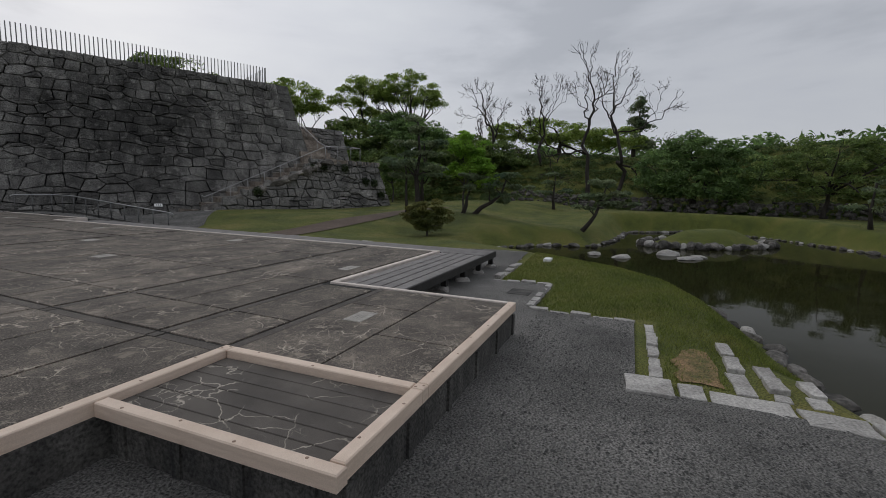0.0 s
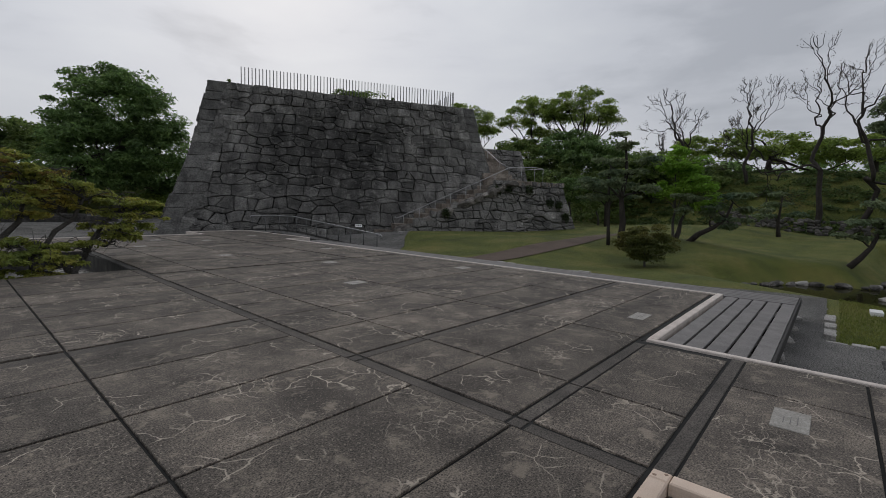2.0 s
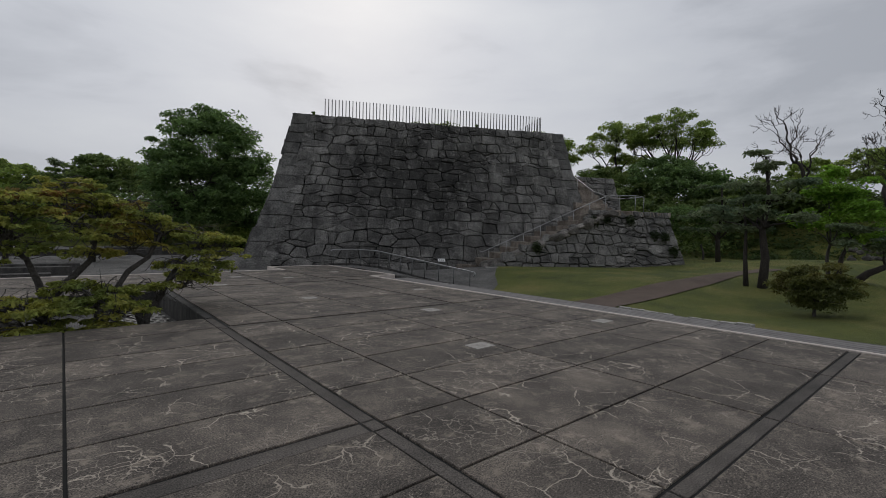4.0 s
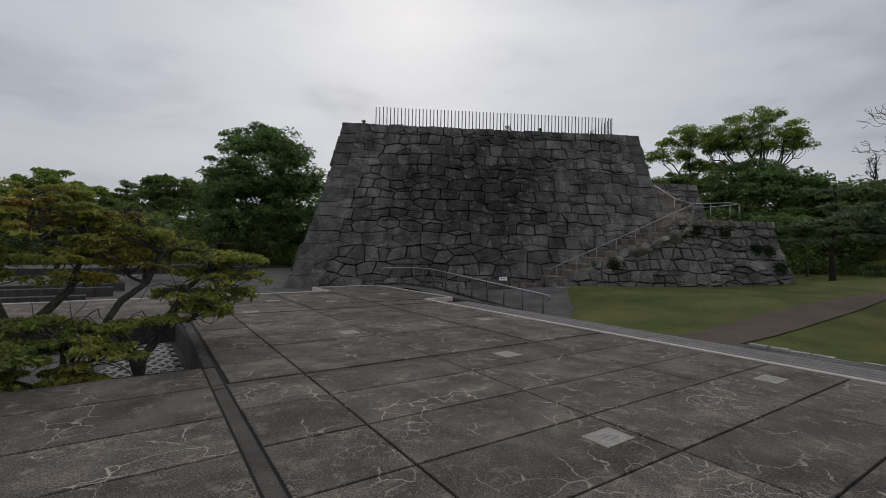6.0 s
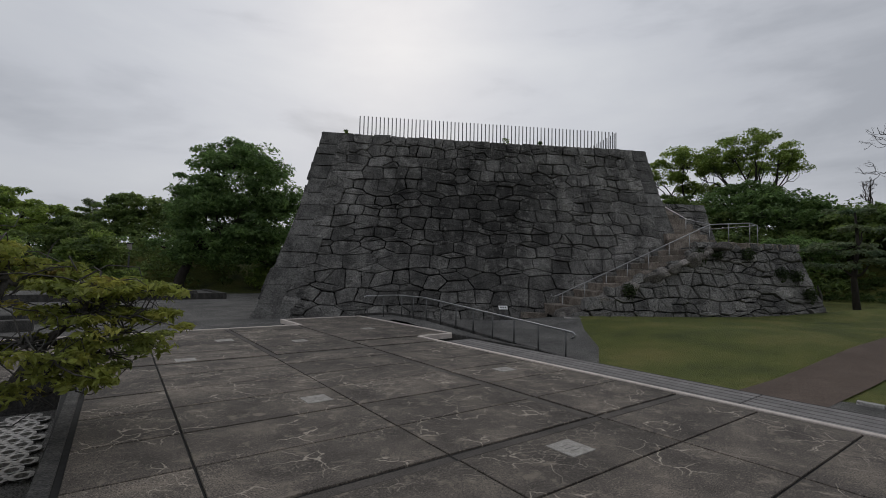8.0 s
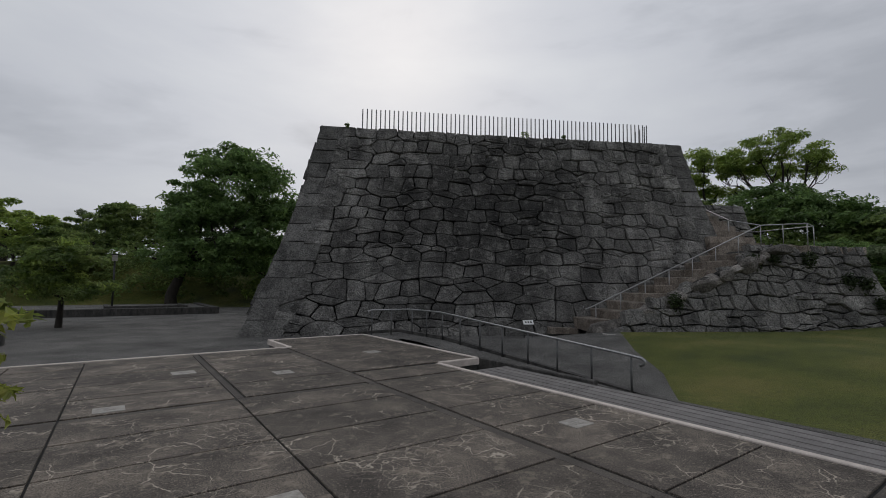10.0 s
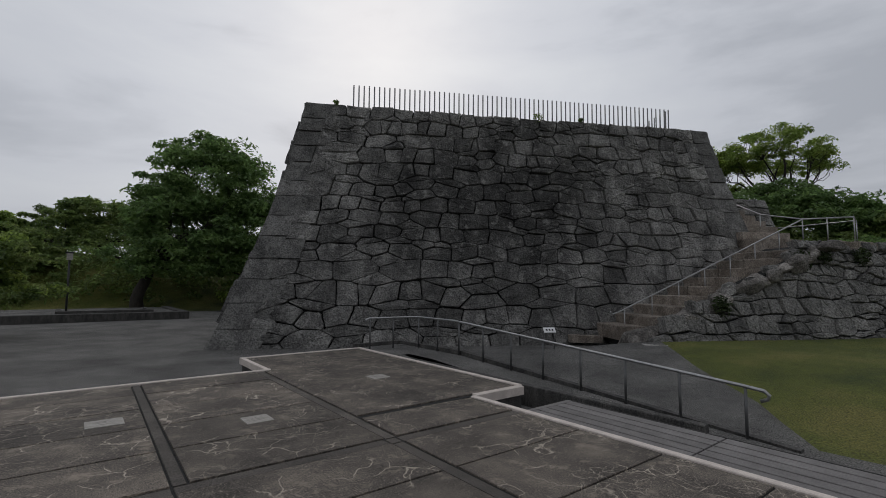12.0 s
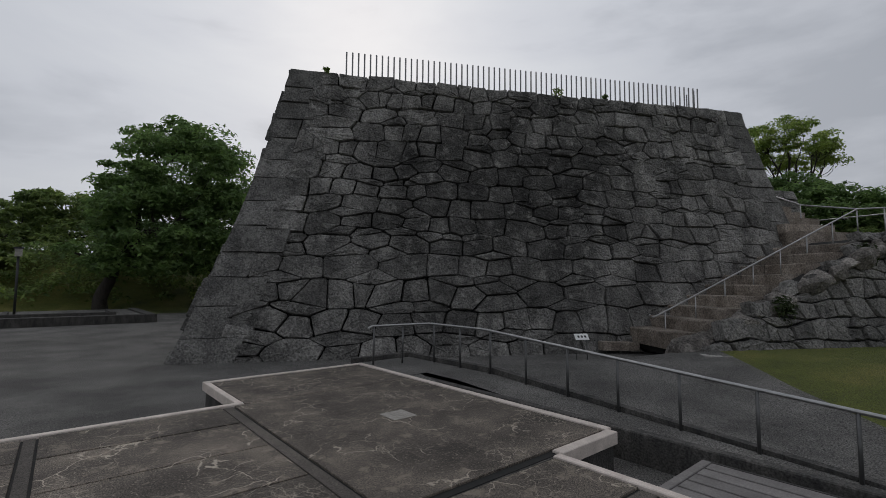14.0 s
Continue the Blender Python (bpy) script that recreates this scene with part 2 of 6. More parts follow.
M["grey_bark"] = material("grey_bark", [(0.055, 0.05, 0.045), (0.10, 0.092, 0.085)], 8, 0.95, 0.7, stretch=(1, 1, 0.3), fine=(30, 0.4), bump_dist=0.02)


def leaf(name, a, b, c):
    return material(name, [a, b, c], 0.9, 0.6, 0.0, detail=3, island=0.38, soft_light=0.5)


M["camphor"] = leaf("camphor_leaf", (0.081, 0.142, 0.046), (0.140, 0.227, 0.073), (0.228, 0.343, 0.105))
M["fresh"] = leaf("fresh_leaf", (0.135, 0.206, 0.047), (0.233, 0.318, 0.069), (0.350, 0.430, 0.098))
M["lime"] = leaf("lime_maple_leaf", (0.133, 0.266, 0.027), (0.212, 0.386, 0.044), (0.288, 0.465, 0.066))
M["maple"] = leaf("maple_leaf", (0.163, 0.215, 0.049), (0.312, 0.338, 0.072), (0.481, 0.403, 0.091))
M["rusty"] = leaf("rusty_maple_leaf", (0.134, 0.144, 0.029), (0.230, 0.169, 0.042), (0.307, 0.134, 0.048))
M["pine"] = leaf("pine_needle", (0.086, 0.140, 0.081), (0.166, 0.215, 0.115), (0.241, 0.282, 0.155))
M["shrub"] = leaf("bank_shrub_leaf", (0.080, 0.126, 0.044), (0.150, 0.217, 0.060), (0.237, 0.297, 0.089))
M["blade"] = leaf("grass_blade", (0.10, 0.135, 0.026), (0.15, 0.185, 0.036), (0.20, 0.21, 0.055))
M["pebble"] = material("grey_pebble", [(0.07, 0.07, 0.069), (0.14, 0.136, 0.13)], 3, 0.9, 0.0, island=0.5)
M["bush"] = leaf("olive_bush_leaf", (0.075, 0.093, 0.022), (0.12, 0.138, 0.032), (0.18, 0.17, 0.046))
M["bank_grass"] = leaf("rank_bank_grass", (0.050, 0.085, 0.026), (0.080, 0.125, 0.036), (0.115, 0.165, 0.048))
M["fern"] = leaf("dark_fern_frond", (0.022, 0.036, 0.014), (0.040, 0.060, 0.022), (0.060, 0.085, 0.030))
M["bud"] = leaf("sparse_bud", (0.060, 0.055, 0.035), (0.090, 0.080, 0.050), (0.110, 0.100, 0.060))


def water_material():
    m = bpy.data.materials.new("pond_water")
    m.use_nodes = True
    nt = m.node_tree
    b = nt.nodes["Principled BSDF"]
    b.inputs["Base Color"].default_value = (0.020, 0.020, 0.008, 1)
    b.inputs["Roughness"].default_value, b.inputs["IOR"].default_value = 0.04, 1.09
    n, bp = nt.nodes.new("ShaderNodeTexNoise"), nt.nodes.new("ShaderNodeBump")
    tc = nt.nodes.new("ShaderNodeTexCoord")
    n.inputs["Scale"].default_value, n.inputs["Detail"].default_value = 2.2, 3.0
    bp.inputs["Strength"].default_value, bp.inputs["Distance"].default_value = 0.05, 0.05
    nt.links.new(tc.outputs["Object"], n.inputs["Vector"])
    nt.links.new(n.outputs["Fac"], bp.inputs["Height"])
    nt.links.new(bp.outputs["Normal"], b.inputs["Normal"])
    return m


M["water"] = water_material()


# ---- building helpers ----
def mesh_object(name, verts, faces, mat, parent=None, label="", smooth=False):
    me = bpy.data.meshes.new(name)
    me.from_pydata([tuple(v) for v in verts], [], faces)
    for mm in mat if isinstance(mat, list) else [mat]:
        me.materials.append(mm)
    if smooth:
        me.polygons.foreach_set("use_smooth", [True] * len(me.polygons))
    me.update()
    ob = new(name, me)
    if parent:
        ob.parent = parent
    if label:
        ob["label"] = label
    return ob


def part(name, bm, mat, parent=None, label="", smooth=False):
    me = bpy.data.meshes.new(name)
    bm.normal_update()
    bm.to_mesh(me)
    bm.free()
    me.materials.append(mat)
    if smooth:
        me.polygons.foreach_set("use_smooth", [True] * len(me.polygons))
    ob = new(name, me)
    if parent:
        ob.parent = parent
    if label:
        ob["label"] = label
    return ob


def thing(name, label, category, group="", kind=""):
    return tagged(new(name), label, category, group, kind)


def bevel_box(x0, x1, y0, y1, z0, z1, b=0.006):
    """A box with its upper edges cut: 8 + 4 vertices, as lists."""
    v = [(x0, y0, z0), (x1, y0, z0), (x1, y1, z0), (x0, y1, z0),
         (x0, y0, z1 - b), (x1, y0, z1 - b), (x1, y1, z1 - b), (x0, y1, z1 - b),
         (x0 + b, y0 + b, z1), (x1 - b, y0 + b, z1), (x1 - b, y1 - b, z1), (x0 + b, y1 - b, z1)]
    f = [(0, 3, 2, 1), (0, 1, 5, 4), (1, 2, 6, 5), (2, 3, 7, 6), (3, 0, 4, 7),
         (4, 5, 9, 8), (5, 6, 10, 9), (6, 7, 11, 10), (7, 4, 8, 11), (8, 9, 10, 11)]
    return v, f


def box(name, x0, x1, y0, y1, z0, z1, mat, parent=None, label="", b=0.006):
    return mesh_object(name, *bevel_box(x0, x1, y0, y1, z0, z1, b), mat, parent, label)


def tube_data(pts, radii, seg=6, cap=True):
    """A tube along the points as lists of vertices and faces."""
    pts = [Vector(p) for p in pts]
    v, f = [], []
    for i, p in enumerate(pts):
        d = (pts[min(i + 1, len(pts) - 1)] - pts[max(i - 1, 0)]).normalized()
        a = d.orthogonal().normalized() if i == 0 else (a - d * a.dot(d)).normalized()
        c = d.cross(a)
        for k in range(seg):
            w = 2 * math.pi * k / seg
            v.append(p + (a * math.cos(w) + c * math.sin(w)) * radii[i])
    for i in range(len(pts) - 1):
        for k in range(seg):
            f.append((i * seg + k, i * seg + (k + 1) % seg, (i + 1) * seg + (k + 1) % seg, (i + 1) * seg + k))
    if cap:
        f.append(tuple(range(seg))[::-1])
        f.append(tuple((len(pts) - 1) * seg + k for k in range(seg)))
    return v, f


def tube(name, pts, r, mat, parent=None, label="", seg=8):
    radii = r if isinstance(r, list) else [r] * len(pts)
    return mesh_object(name, *tube_data(pts, radii, seg), mat, parent, label, True)


def join_data(chunks):
    v, f = [], []
    for cv, cf in chunks:
        o = len(v)
        v += [tuple(p) for p in cv]
        f += [tuple(i + o for i in q) for q in cf]
    return v, f


def smooth01(a, b, x):
    t = np.clip((x - a) / (b - a), 0, 1)
    return t * t * (3 - 2 * t)


from mathutils.geometry import delaunay_2d_cdt

# ---- ground, pond ----
GROUND, WATER = -0.42, -0.95
POND = [(2.5, -7.8), (4.2, -6.1), (6.0, -5.45), (8.5, -5.2), (10.3, -4.7), (11.8, -3.6), (13.2, -1.6), (14.6, 0.6), (15.6, 1.9), (17.3, 1.9),
        (19.6, 0.4), (20.3, -1.6), (23.4, -2.4), (29.5, -3.0), (32.0, -6.5), (31.0, -10.5), (27.0, -12.2), (24.5, -13.4), (19.0, -17.0), (9.0, -19.0), (2.0, -14.0)]
ISLAND, ISLAND_AX = (24.6, -6.6), (3.5, 1.7)


def pond_distance(x, y):
    """Signed distance to the pond's shore, negative over water."""
    p = np.array(POND)
    q = np.roll(p, -1, 0)
    d = np.full(x.shape, 1e9)
    inside = np.zeros(x.shape, bool)
    for (ax, ay), (bx, by) in zip(p, q):
        ex, ey = bx - ax, by - ay
        t = np.clip(((x - ax) * ex + (y - ay) * ey) / (ex * ex + ey * ey), 0, 1)
        d = np.minimum(d, np.hypot(x - ax - t * ex, y - ay - t * ey))
        cross = ((ay > y) != (by > y)) & (x < (bx - ax) * (y - ay) / (by - ay + 1e-12) + ax)
        inside ^= cross
    d = np.where(inside, -d, d)
    c, s = math.cos(radians(-52)), math.sin(radians(-52))
    ix, iy = x - ISLAND[0], y - ISLAND[1]
    e = (np.hypot((ix * c + iy * s) / ISLAND_AX[0], (-ix * s + iy * c) / ISLAND_AX[1]) - 1) * 1.7
    return np.maximum(d, -e)


def ground_height(x, y):
    x, y = np.asarray(x, float), np.asarray(y, float)
    h = np.full(x.shape, GROUND)
    lawn = smooth01(11.5, 17.5, x) * smooth01(5.0, 10.0, y + 0.25 * (x - 17))
    h = h + 0.45 * lawn * (1 - smooth01(16.8, 19.0, y + 0.55 * (x - 16)))
    h = h + 0.62 * np.exp(-((x - 21.8) ** 2 + (y - 4.6) ** 2) / 9) - 0.12 * np.exp(-((x - 15.5) ** 2 + (y - 4.5) ** 2) / 6)
    h = h + 0.55 * smooth01(22, 32, x)
    # the bank that closes the garden
    s = x * 0.94 - y * 0.10
    h = h + (4.9 + 0.8 * smooth01(4, 14, -y)) * smooth01(36.5, 47, s + 1.2 * np.sin(y * 0.23)) * (1 - smooth01(16, 26, y))
    far = y + 0.12 * x
    h = h + 3.6 * smooth01(46.5, 58, far) + 0.5 * np.sin(x * 0.3) * smooth01(48, 58, far)
    d = pond_distance(x, y)
    hump = 0.12 * np.exp(-((d - 1.6) / 1.0) ** 2) * smooth01(6.2, 7.5, x)
    h = h + hump
    shore = smooth01(0.0, 1.15, d)
    h = (WATER - 0.02) * (1 - shore) + h * shore
    return np.where(d < 0, WATER - 0.02 - 0.9 * smooth01(0, 1.2, -d), h)


def terrain():
    def axis(lo, hi, a, b, step):
        left, right, g, s = [], [], a, step
        while g > lo:
            s *= 1.3
            g -= s
            left.append(g)
        g, s = b, step
        while g < hi:
            s *= 1.3
            g += s
            right.append(g)
        return np.array(left[::-1] + list(np.arange(a, b + 1e-6, step)) + right)
    xs, ys = axis(-600, 700, -6, 48, 0.36), axis(-600, 700, -20, 56, 0.36)
    X, Y = np.meshgrid(xs, ys)
    Z = ground_height(X, Y)
    v = np.stack([X.ravel(), Y.ravel(), Z.ravel()], 1)
    w, h = len(xs), len(ys)
    i = (np.arange(h - 1)[:, None] * w + np.arange(w - 1)[None]).ravel()
    f = np.stack([i, i + 1, i + 1 + w, i + w], 1)
    me = bpy.data.meshes.new("ground")
    me.from_pydata(v.tolist(), [], f.tolist())
    me.materials.append(M["grass"])
    me.polygons.foreach_set("use_smooth", [True] * len(me.polygons))
    return tagged(new("ground", me), "mown green lawn rising to a wooded bank", "ground", kind="structure")


terrain()


def sheet(name, outline, lift, mat, label, category, step=0.6):
    """A sheet that follows the ground inside an outline."""
    pts = [Vector(p) for p in outline]
    n = len(pts)
    edge = []
    for a, b in zip(pts, pts[1:] + pts[:1]):
        k = max(1, int((b - a).length / step))
        edge += [a.lerp(b, q / k) for q in range(k)]
    xs, ys = [p[0] for p in outline], [p[1] for p in outline]
    inner = [Vector((x, y)) for x in np.arange(min(xs) + step / 2, max(xs), step) for y in np.arange(min(ys) + step / 2, max(ys), step)]
    m = len(edge)
    co, _, faces, _, _, _ = delaunay_2d_cdt(edge + inner, [(q, (q + 1) % m) for q in range(m)], [list(range(m))], 1, 1e-5)
    z = ground_height([c.x for c in co], [c.y for c in co])
    ob = mesh_object(name, [(c.x, c.y, h + lift) for c, h in zip(co, z)], [tuple(f) for f in faces], mat)
    return tagged(ob, label, category, kind="structure")


sheet("gravel_yard", [(-7, -12), (3.9, -12), (3.9, -5.4), (3.95, -3.2), (6.4, -3.2), (6.4, -1.75), (8.4, -1.75), (8.4, -0.55), (12.2, -0.5), (12.5, 5.0), (12.35, 7.9), (11.7, 9.2), (11.6, 11.9), (13.2, 13.0), (14.8, 14.6), (16.9, 16.35), (19.0, 18.0), (16.0, 22.0), (13.0, 25.0), (12.0, 30.0), (14, 44), (-10, 44), (-30, 40), (-30, -12)], 0.022, M["gravel"], "dark grey gravel yard raked flat round the terrace", "gravel", 0.72)
sheet("earth_path", [(11.5, 8.05), (12.4, 8.02), (15, 7.85), (18, 7.65), (22, 7.4), (26, 7.2), (26, 8.0), (22, 8.4), (18, 8.7), (15, 8.95), (12.8, 9.15), (11.6, 9.25)], 0.024, M["path"], "brown trodden earth path across the lawn", "path", 0.9)
sheet("worn_turf_patch", [(4.36, -3.62), (4.55, -3.56), (4.7, -3.64), (4.95, -3.56), (5.15, -3.66), (5.4, -3.72), (5.52, -3.86), (5.45, -3.98), (5.2, -4.0), (4.9, -4.02), (4.6, -3.98), (4.34, -4.0), (4.4, -3.8)], 0.012, M["bare_turf"], "yellowed worn turf between kerb stones", "turf", 0.3)
tagged(mesh_object("water", [(-2, -22, WATER), (36, -22, WATER), (36, 4, WATER), (-2, 4, WATER)], [(0, 1, 2, 3)], M["water"]), "still dark green pond water reflecting trees", "water", kind="structure")


# ---- terrace ----
terrace = thing("terrace", "dark weathered concrete terrace in jointed panels", "terrace", kind="structure")
EDGE_V = -1.80


def block_wall(name, rects, z0, z1, mat):
    for x0, x1, y0, y1 in rects:
        box(name, x0, x1, y0, y1, z0, z1, mat, terrace, b=0.002)


box("slab_base", 1.28, 2.335, EDGE_V + 0.05, 0.079, -0.75, -0.093, M["concrete_side"], terrace, b=0.002)
# carrying slabs, below the panels
block_wall("slab_base", [(2.34, 5.02, EDGE_V + 0.05, 0.08), (-8.0, 5.02, 0.08, 8.98), (5.02, 8.95, 1.0, 8.98), (2.62, 8.95, 8.98, 15.0),
                         (-8.0, 2.56, 8.98, 9.86), (-8.0, 2.62, 13.9, 18.40), (2.62, 9.98, 15.0, 18.40), (7.46, 9.98, 18.40, 20.02)], -0.75, -0.022, M["concrete_side"])
# joints: the panel lines drift by about a degree against the terrace's edges
def drift(x, y):
    k = float(np.interp(x, (3.4, 5.2, 7.2, 8.95), (0.035, 0.024, 0.010, 0.0)))
    fade = max(0.0, min(1.0, (y - 0.95) / 1.5, (18.4 - y) / 1.5))
    return x + k * (y - 6.0), y - 0.018 * max(0.0, min(x, 8.95) - 2.5) * fade


LEFT = [0.18, 1.02, 1.96, 2.91, 3.81, 4.58, 4.77, 5.55, 6.36, 7.23, 8.03, 9.0, 9.85]
RIGHT = [1.08, 1.95, 2.73, 2.86, 3.77, 4.68, 5.55, 6.40, 7.23, 8.13, 8.92, 9.05]
MIDDLE = [9.05, 9.9, 10.76, 11.68, 12.52, 13.39, 14.18, 14.33]
BACK = [14.33, 15.2, 16.05, 16.9, 17.7, 18.40]
LEFT_COLS = [(-8, -5.2), (-5.2, -2.4), (-2.4, 0.66)]
FIELDS = [(LEFT_COLS + [(0.66, 2.42)], LEFT), ([(2.42, 2.56)], [0.18, 0.95, 1.08, 2.73, 2.86, 4.58, 4.77, 8.92, 9.05, 9.85]),
          ([(2.56, 3.40), (3.40, 5.0)], [0.18, 0.95, 1.08]), ([(2.56, 3.40), (3.40, 5.2), (5.2, 7.2), (7.2, 8.95)], RIGHT),
          ([(2.60, 3.40), (3.40, 5.2), (5.2, 7.08), (7.22, 8.95)], MIDDLE), ([(7.08, 7.22)], [9.05, 14.18, 14.33]),
          (LEFT_COLS + [(0.66, 2.42)], [13.93, 14.33] + BACK[1:]), ([(2.42, 3.40), (3.40, 5.20), (5.32, 7.10)], BACK), ([(5.20, 5.32), (7.10, 7.24)], [14.33, 18.40]), ([(7.24, 8.95)], [14.33, 15.08])]
panels = [(x0, x1, y0, y1, x1 - x0 < 0.25 or y1 - y0 < 0.21) for cols, lines in FIELDS for x0, x1 in cols for y0, y1 in zip(lines, lines[1:])]
panels += [(2.345, 3.2, -1.68, -0.83, False), (3.2, 5.0, -1.68, -0.83, False), (2.345, 4.12, -0.83, 0.05, False), (4.12, 5.0, -0.83, 0.05, False), (2.345, 5.0, 0.05, 0.175, True)]
panels += [(7.24, 9.96, 15.09, 18.40, False), (7.50, 9.96, 18.40, 19.94, False)]
rng = random.Random(5)
for x0, x1, y0, y1, band in panels:
    g = 0.011
    z = rng.uniform(-0.002, 0.002)
    v, f = bevel_box(x0 + g, x1 - g, y0 + g, y1 - g, -0.02, z - (0.009 if band else 0), 0.004)
    if y0 > 0.17 and not (x1 > 9.0 or y1 > 18.41):
        v = [(*drift(x, y), zz) for x, y, zz in v]
    elif x0 == 7.24:
        v = [(drift(x, y)[0] if x < 8 else x, y, zz) for x, y, zz in v]
    mesh_object("concrete_panel", v, f, M["concrete_band" if band else "concrete"], terrace)
# the joints' dark filling lies on the carrying slabs
for x0, x1, y0, y1 in [(2.36, 5.0, EDGE_V + 0.08, 0.08), (-7.99, 5.0, 0.09, 8.97), (5.03, 8.94, 1.02, 8.97), (2.63, 8.94, 8.99, 14.99), (-7.99, 2.55, 8.99, 9.85), (-7.99, 2.61, 13.92, 18.38), (2.63, 9.96, 15.02, 18.38), (7.48, 9.96, 18.41, 20.0)]:
    box("joint_filling", x0, x1, y0, y1, -0.0215, -0.0165, M["joint"], terrace, b=0.001)


def timber(x0, x1, y0, y1, z0=-0.092, z1=0.014, mat="new_wood", plugs=True, label="pale fresh timber edging beam with plugged screw holes"):
    t = thing("edging_beam", label, "timber beam", "edging beams")
    beam = box("beam", x0, x1, y0, y1, z0, z1, M[mat], t, b=0.008)
    if plugs:
        along = (x1 - x0) > (y1 - y0)
        n = max(2, int(max(x1 - x0, y1 - y0) / 0.45))
        for i in range(n):
            k = (i + 0.5) / n
            cx, cy = (x0 + (x1 - x0) * k, (y0 + y1) / 2 + 0.02 * (-1) ** i) if along else ((x0 + x1) / 2 + 0.02 * (-1) ** i, y0 + (y1 - y0) * k)
            tube("plug", [(cx, cy, z1 - 0.004), (cx, cy, z1 + 0.0015)], 0.011, M["knot"], beam, seg=8)
    return t


# beams of the recessed square, the pit and the terrace's edges
timber(-3.0, 2.235, 0.055, 0.155)
timber(2.24, 2.335, 0.055, 0.155)
timber(2.24, 2.335, -1.675, 0.05)
timber(1.185, 1.28, -1.79, 0.05, -0.092, 0.006)
timber(1.285, 2.235, -1.775, -1.68)
timber(2.24, 2.335, -1.775, -1.68)
timber(2.34, 5.08, -1.775, -1.68)
timber(-3.0, 0.40, -0.72, -0.62)
for x0, x1, y0, y1 in [(5.01, 5.08, -1.68, 0.99), (5.09, 9.06, 0.90, 1.0), (8.96, 9.045, 1.005, 5.0), (8.96, 9.045, 5.005, 10.0), (8.96, 9.045, 10.005, 14.98), (9.07, 9.99, 14.96, 15.07), (9.97, 10.07, 15.075, 20.03), (7.41, 9.965, 19.95, 20.03), (7.41, 7.49, 18.50, 19.945), (-8.0, 7.49, 18.41, 18.49)]:
    timber(x0, x1, y0, y1, -0.11, 0.012, "pale_strip", False, "weathered pale timber strip capping the terrace edge")

# recessed floor boards of the square
sq = thing("recessed_floor", "dark sunken concrete square scored into strips", "floor")
for i in range(6):
    x0 = 1.285 + i * 0.1585
    box("strip", x0, x0 + 0.153, -1.675, 0.045, -0.092, -0.05, M["sunken"], sq, b=0.005)

# upright ribs of the side walls
for k in range(6):
    x = 1.30 + k * 0.74
    box("rib", x, x + 0.075, EDGE_V + 0.028, EDGE_V + 0.06, -0.72, -0.135, M["concrete_side"], terrace, b=0.004)
for k in range(4):
    y = -1.6 + k * 0.5
    box("rib", 1.262, 1.29, y, y + 0.07, -0.72, -0.15, M["concrete_side"], terrace, b=0.004)
box("pit_step", -3.0, 1.279, 0.052, 0.0785, -0.75, -0.094, M["concrete_side"], terrace, b=0.003)

# name plates let into the floor
for x, y, w, d in [(3.66, -0.38, 0.46, 0.26), (6.16, 1.42, 0.5, 0.24), (4.93, 5.95, 0.42, 0.3), (8.05, 5.95, 0.42, 0.3), (6.23, 8.52, 0.36, 0.36), (5.0, 11.17, 0.36, 0.34), (8.07, 11.2, 0.36, 0.3), (4.12, 14.5, 0.36, 0.3), (6.41, 15.62, 0.34, 0.34), (5.1, 16.42, 0.4, 0.34), (8.66, 16.85, 0.36, 0.36)]:
    w, d = w * 0.84, d * 0.84
    p = thing("floor_plate", "pale grey stone name plate set flush in concrete", "plate", "floor plates")
    face = box("stone", x - w / 2, x + w / 2, y - d / 2, y + d / 2, -0.018, 0.006, M["plate"], p, b=0.003)
    for k in range(3):
        box("engraved_bar", x - w * 0.22, x + w * (0.22 - 0.06 * k), y + (k - 1) * d * 0.18 - 0.003, y + (k - 1) * d * 0.18 + 0.003, 0.006, 0.0072, M["deck"], face, b=0.0005)

# ---- timber deck ----
deck = thing("deck", "grey weathered timber boardwalk on short posts", "deck")
DZ = -0.02
for i in range(5):
    y0 = -0.13 + i * 0.2
    box("board", 5.12, 9.02, y0, y0 + 0.172, DZ - 0.035, DZ, M["deck"], deck, b=0.004)
for i in range(5):
    x0 = 9.08 + i * 0.172
    for y0, y1 in ((-0.13, 4.6), (4.61, 8.3), (8.31, 12.25), (12.26, 14.08)):
        box("board", x0, x0 + 0.146, y0, y1 - 0.006, DZ - 0.035, DZ, M["deck"], deck, b=0.004)
box("end_board", 9.07, 9.94, 14.085, 14.16, DZ - 0.04, DZ, M["deck"], deck)
box("fascia", 5.1, 9.96, -0.165, -0.135, DZ - 0.14, DZ - 0.005, M["dark_wood"], deck)
box("fascia", 9.94, 9.97, -0.133, 14.16, DZ - 0.14, DZ - 0.005, M["dark_wood"], deck)
for y in np.arange(0.3, 14.1, 1.9):
    box("joist", 9.08, 9.93, y, y + 0.08, DZ - 0.13, DZ - 0.036, M["dark_wood"], deck)
    box("post", 9.8, 9.9, y - 0.01, y + 0.09, GROUND - 0.02, DZ - 0.13, M["dark_wood"], deck)
for x in (5.9, 6.9, 7.9, 8.9, 9.84):
    box("joist", x, x + 0.08, -0.13, 0.85, DZ - 0.13, DZ - 0.036, M["dark_wood"], deck)
    box("post", x - 0.01, x + 0.09, -0.11, -0.01, GROUND + 0.08, DZ - 0.13, M["dark_wood"], deck)


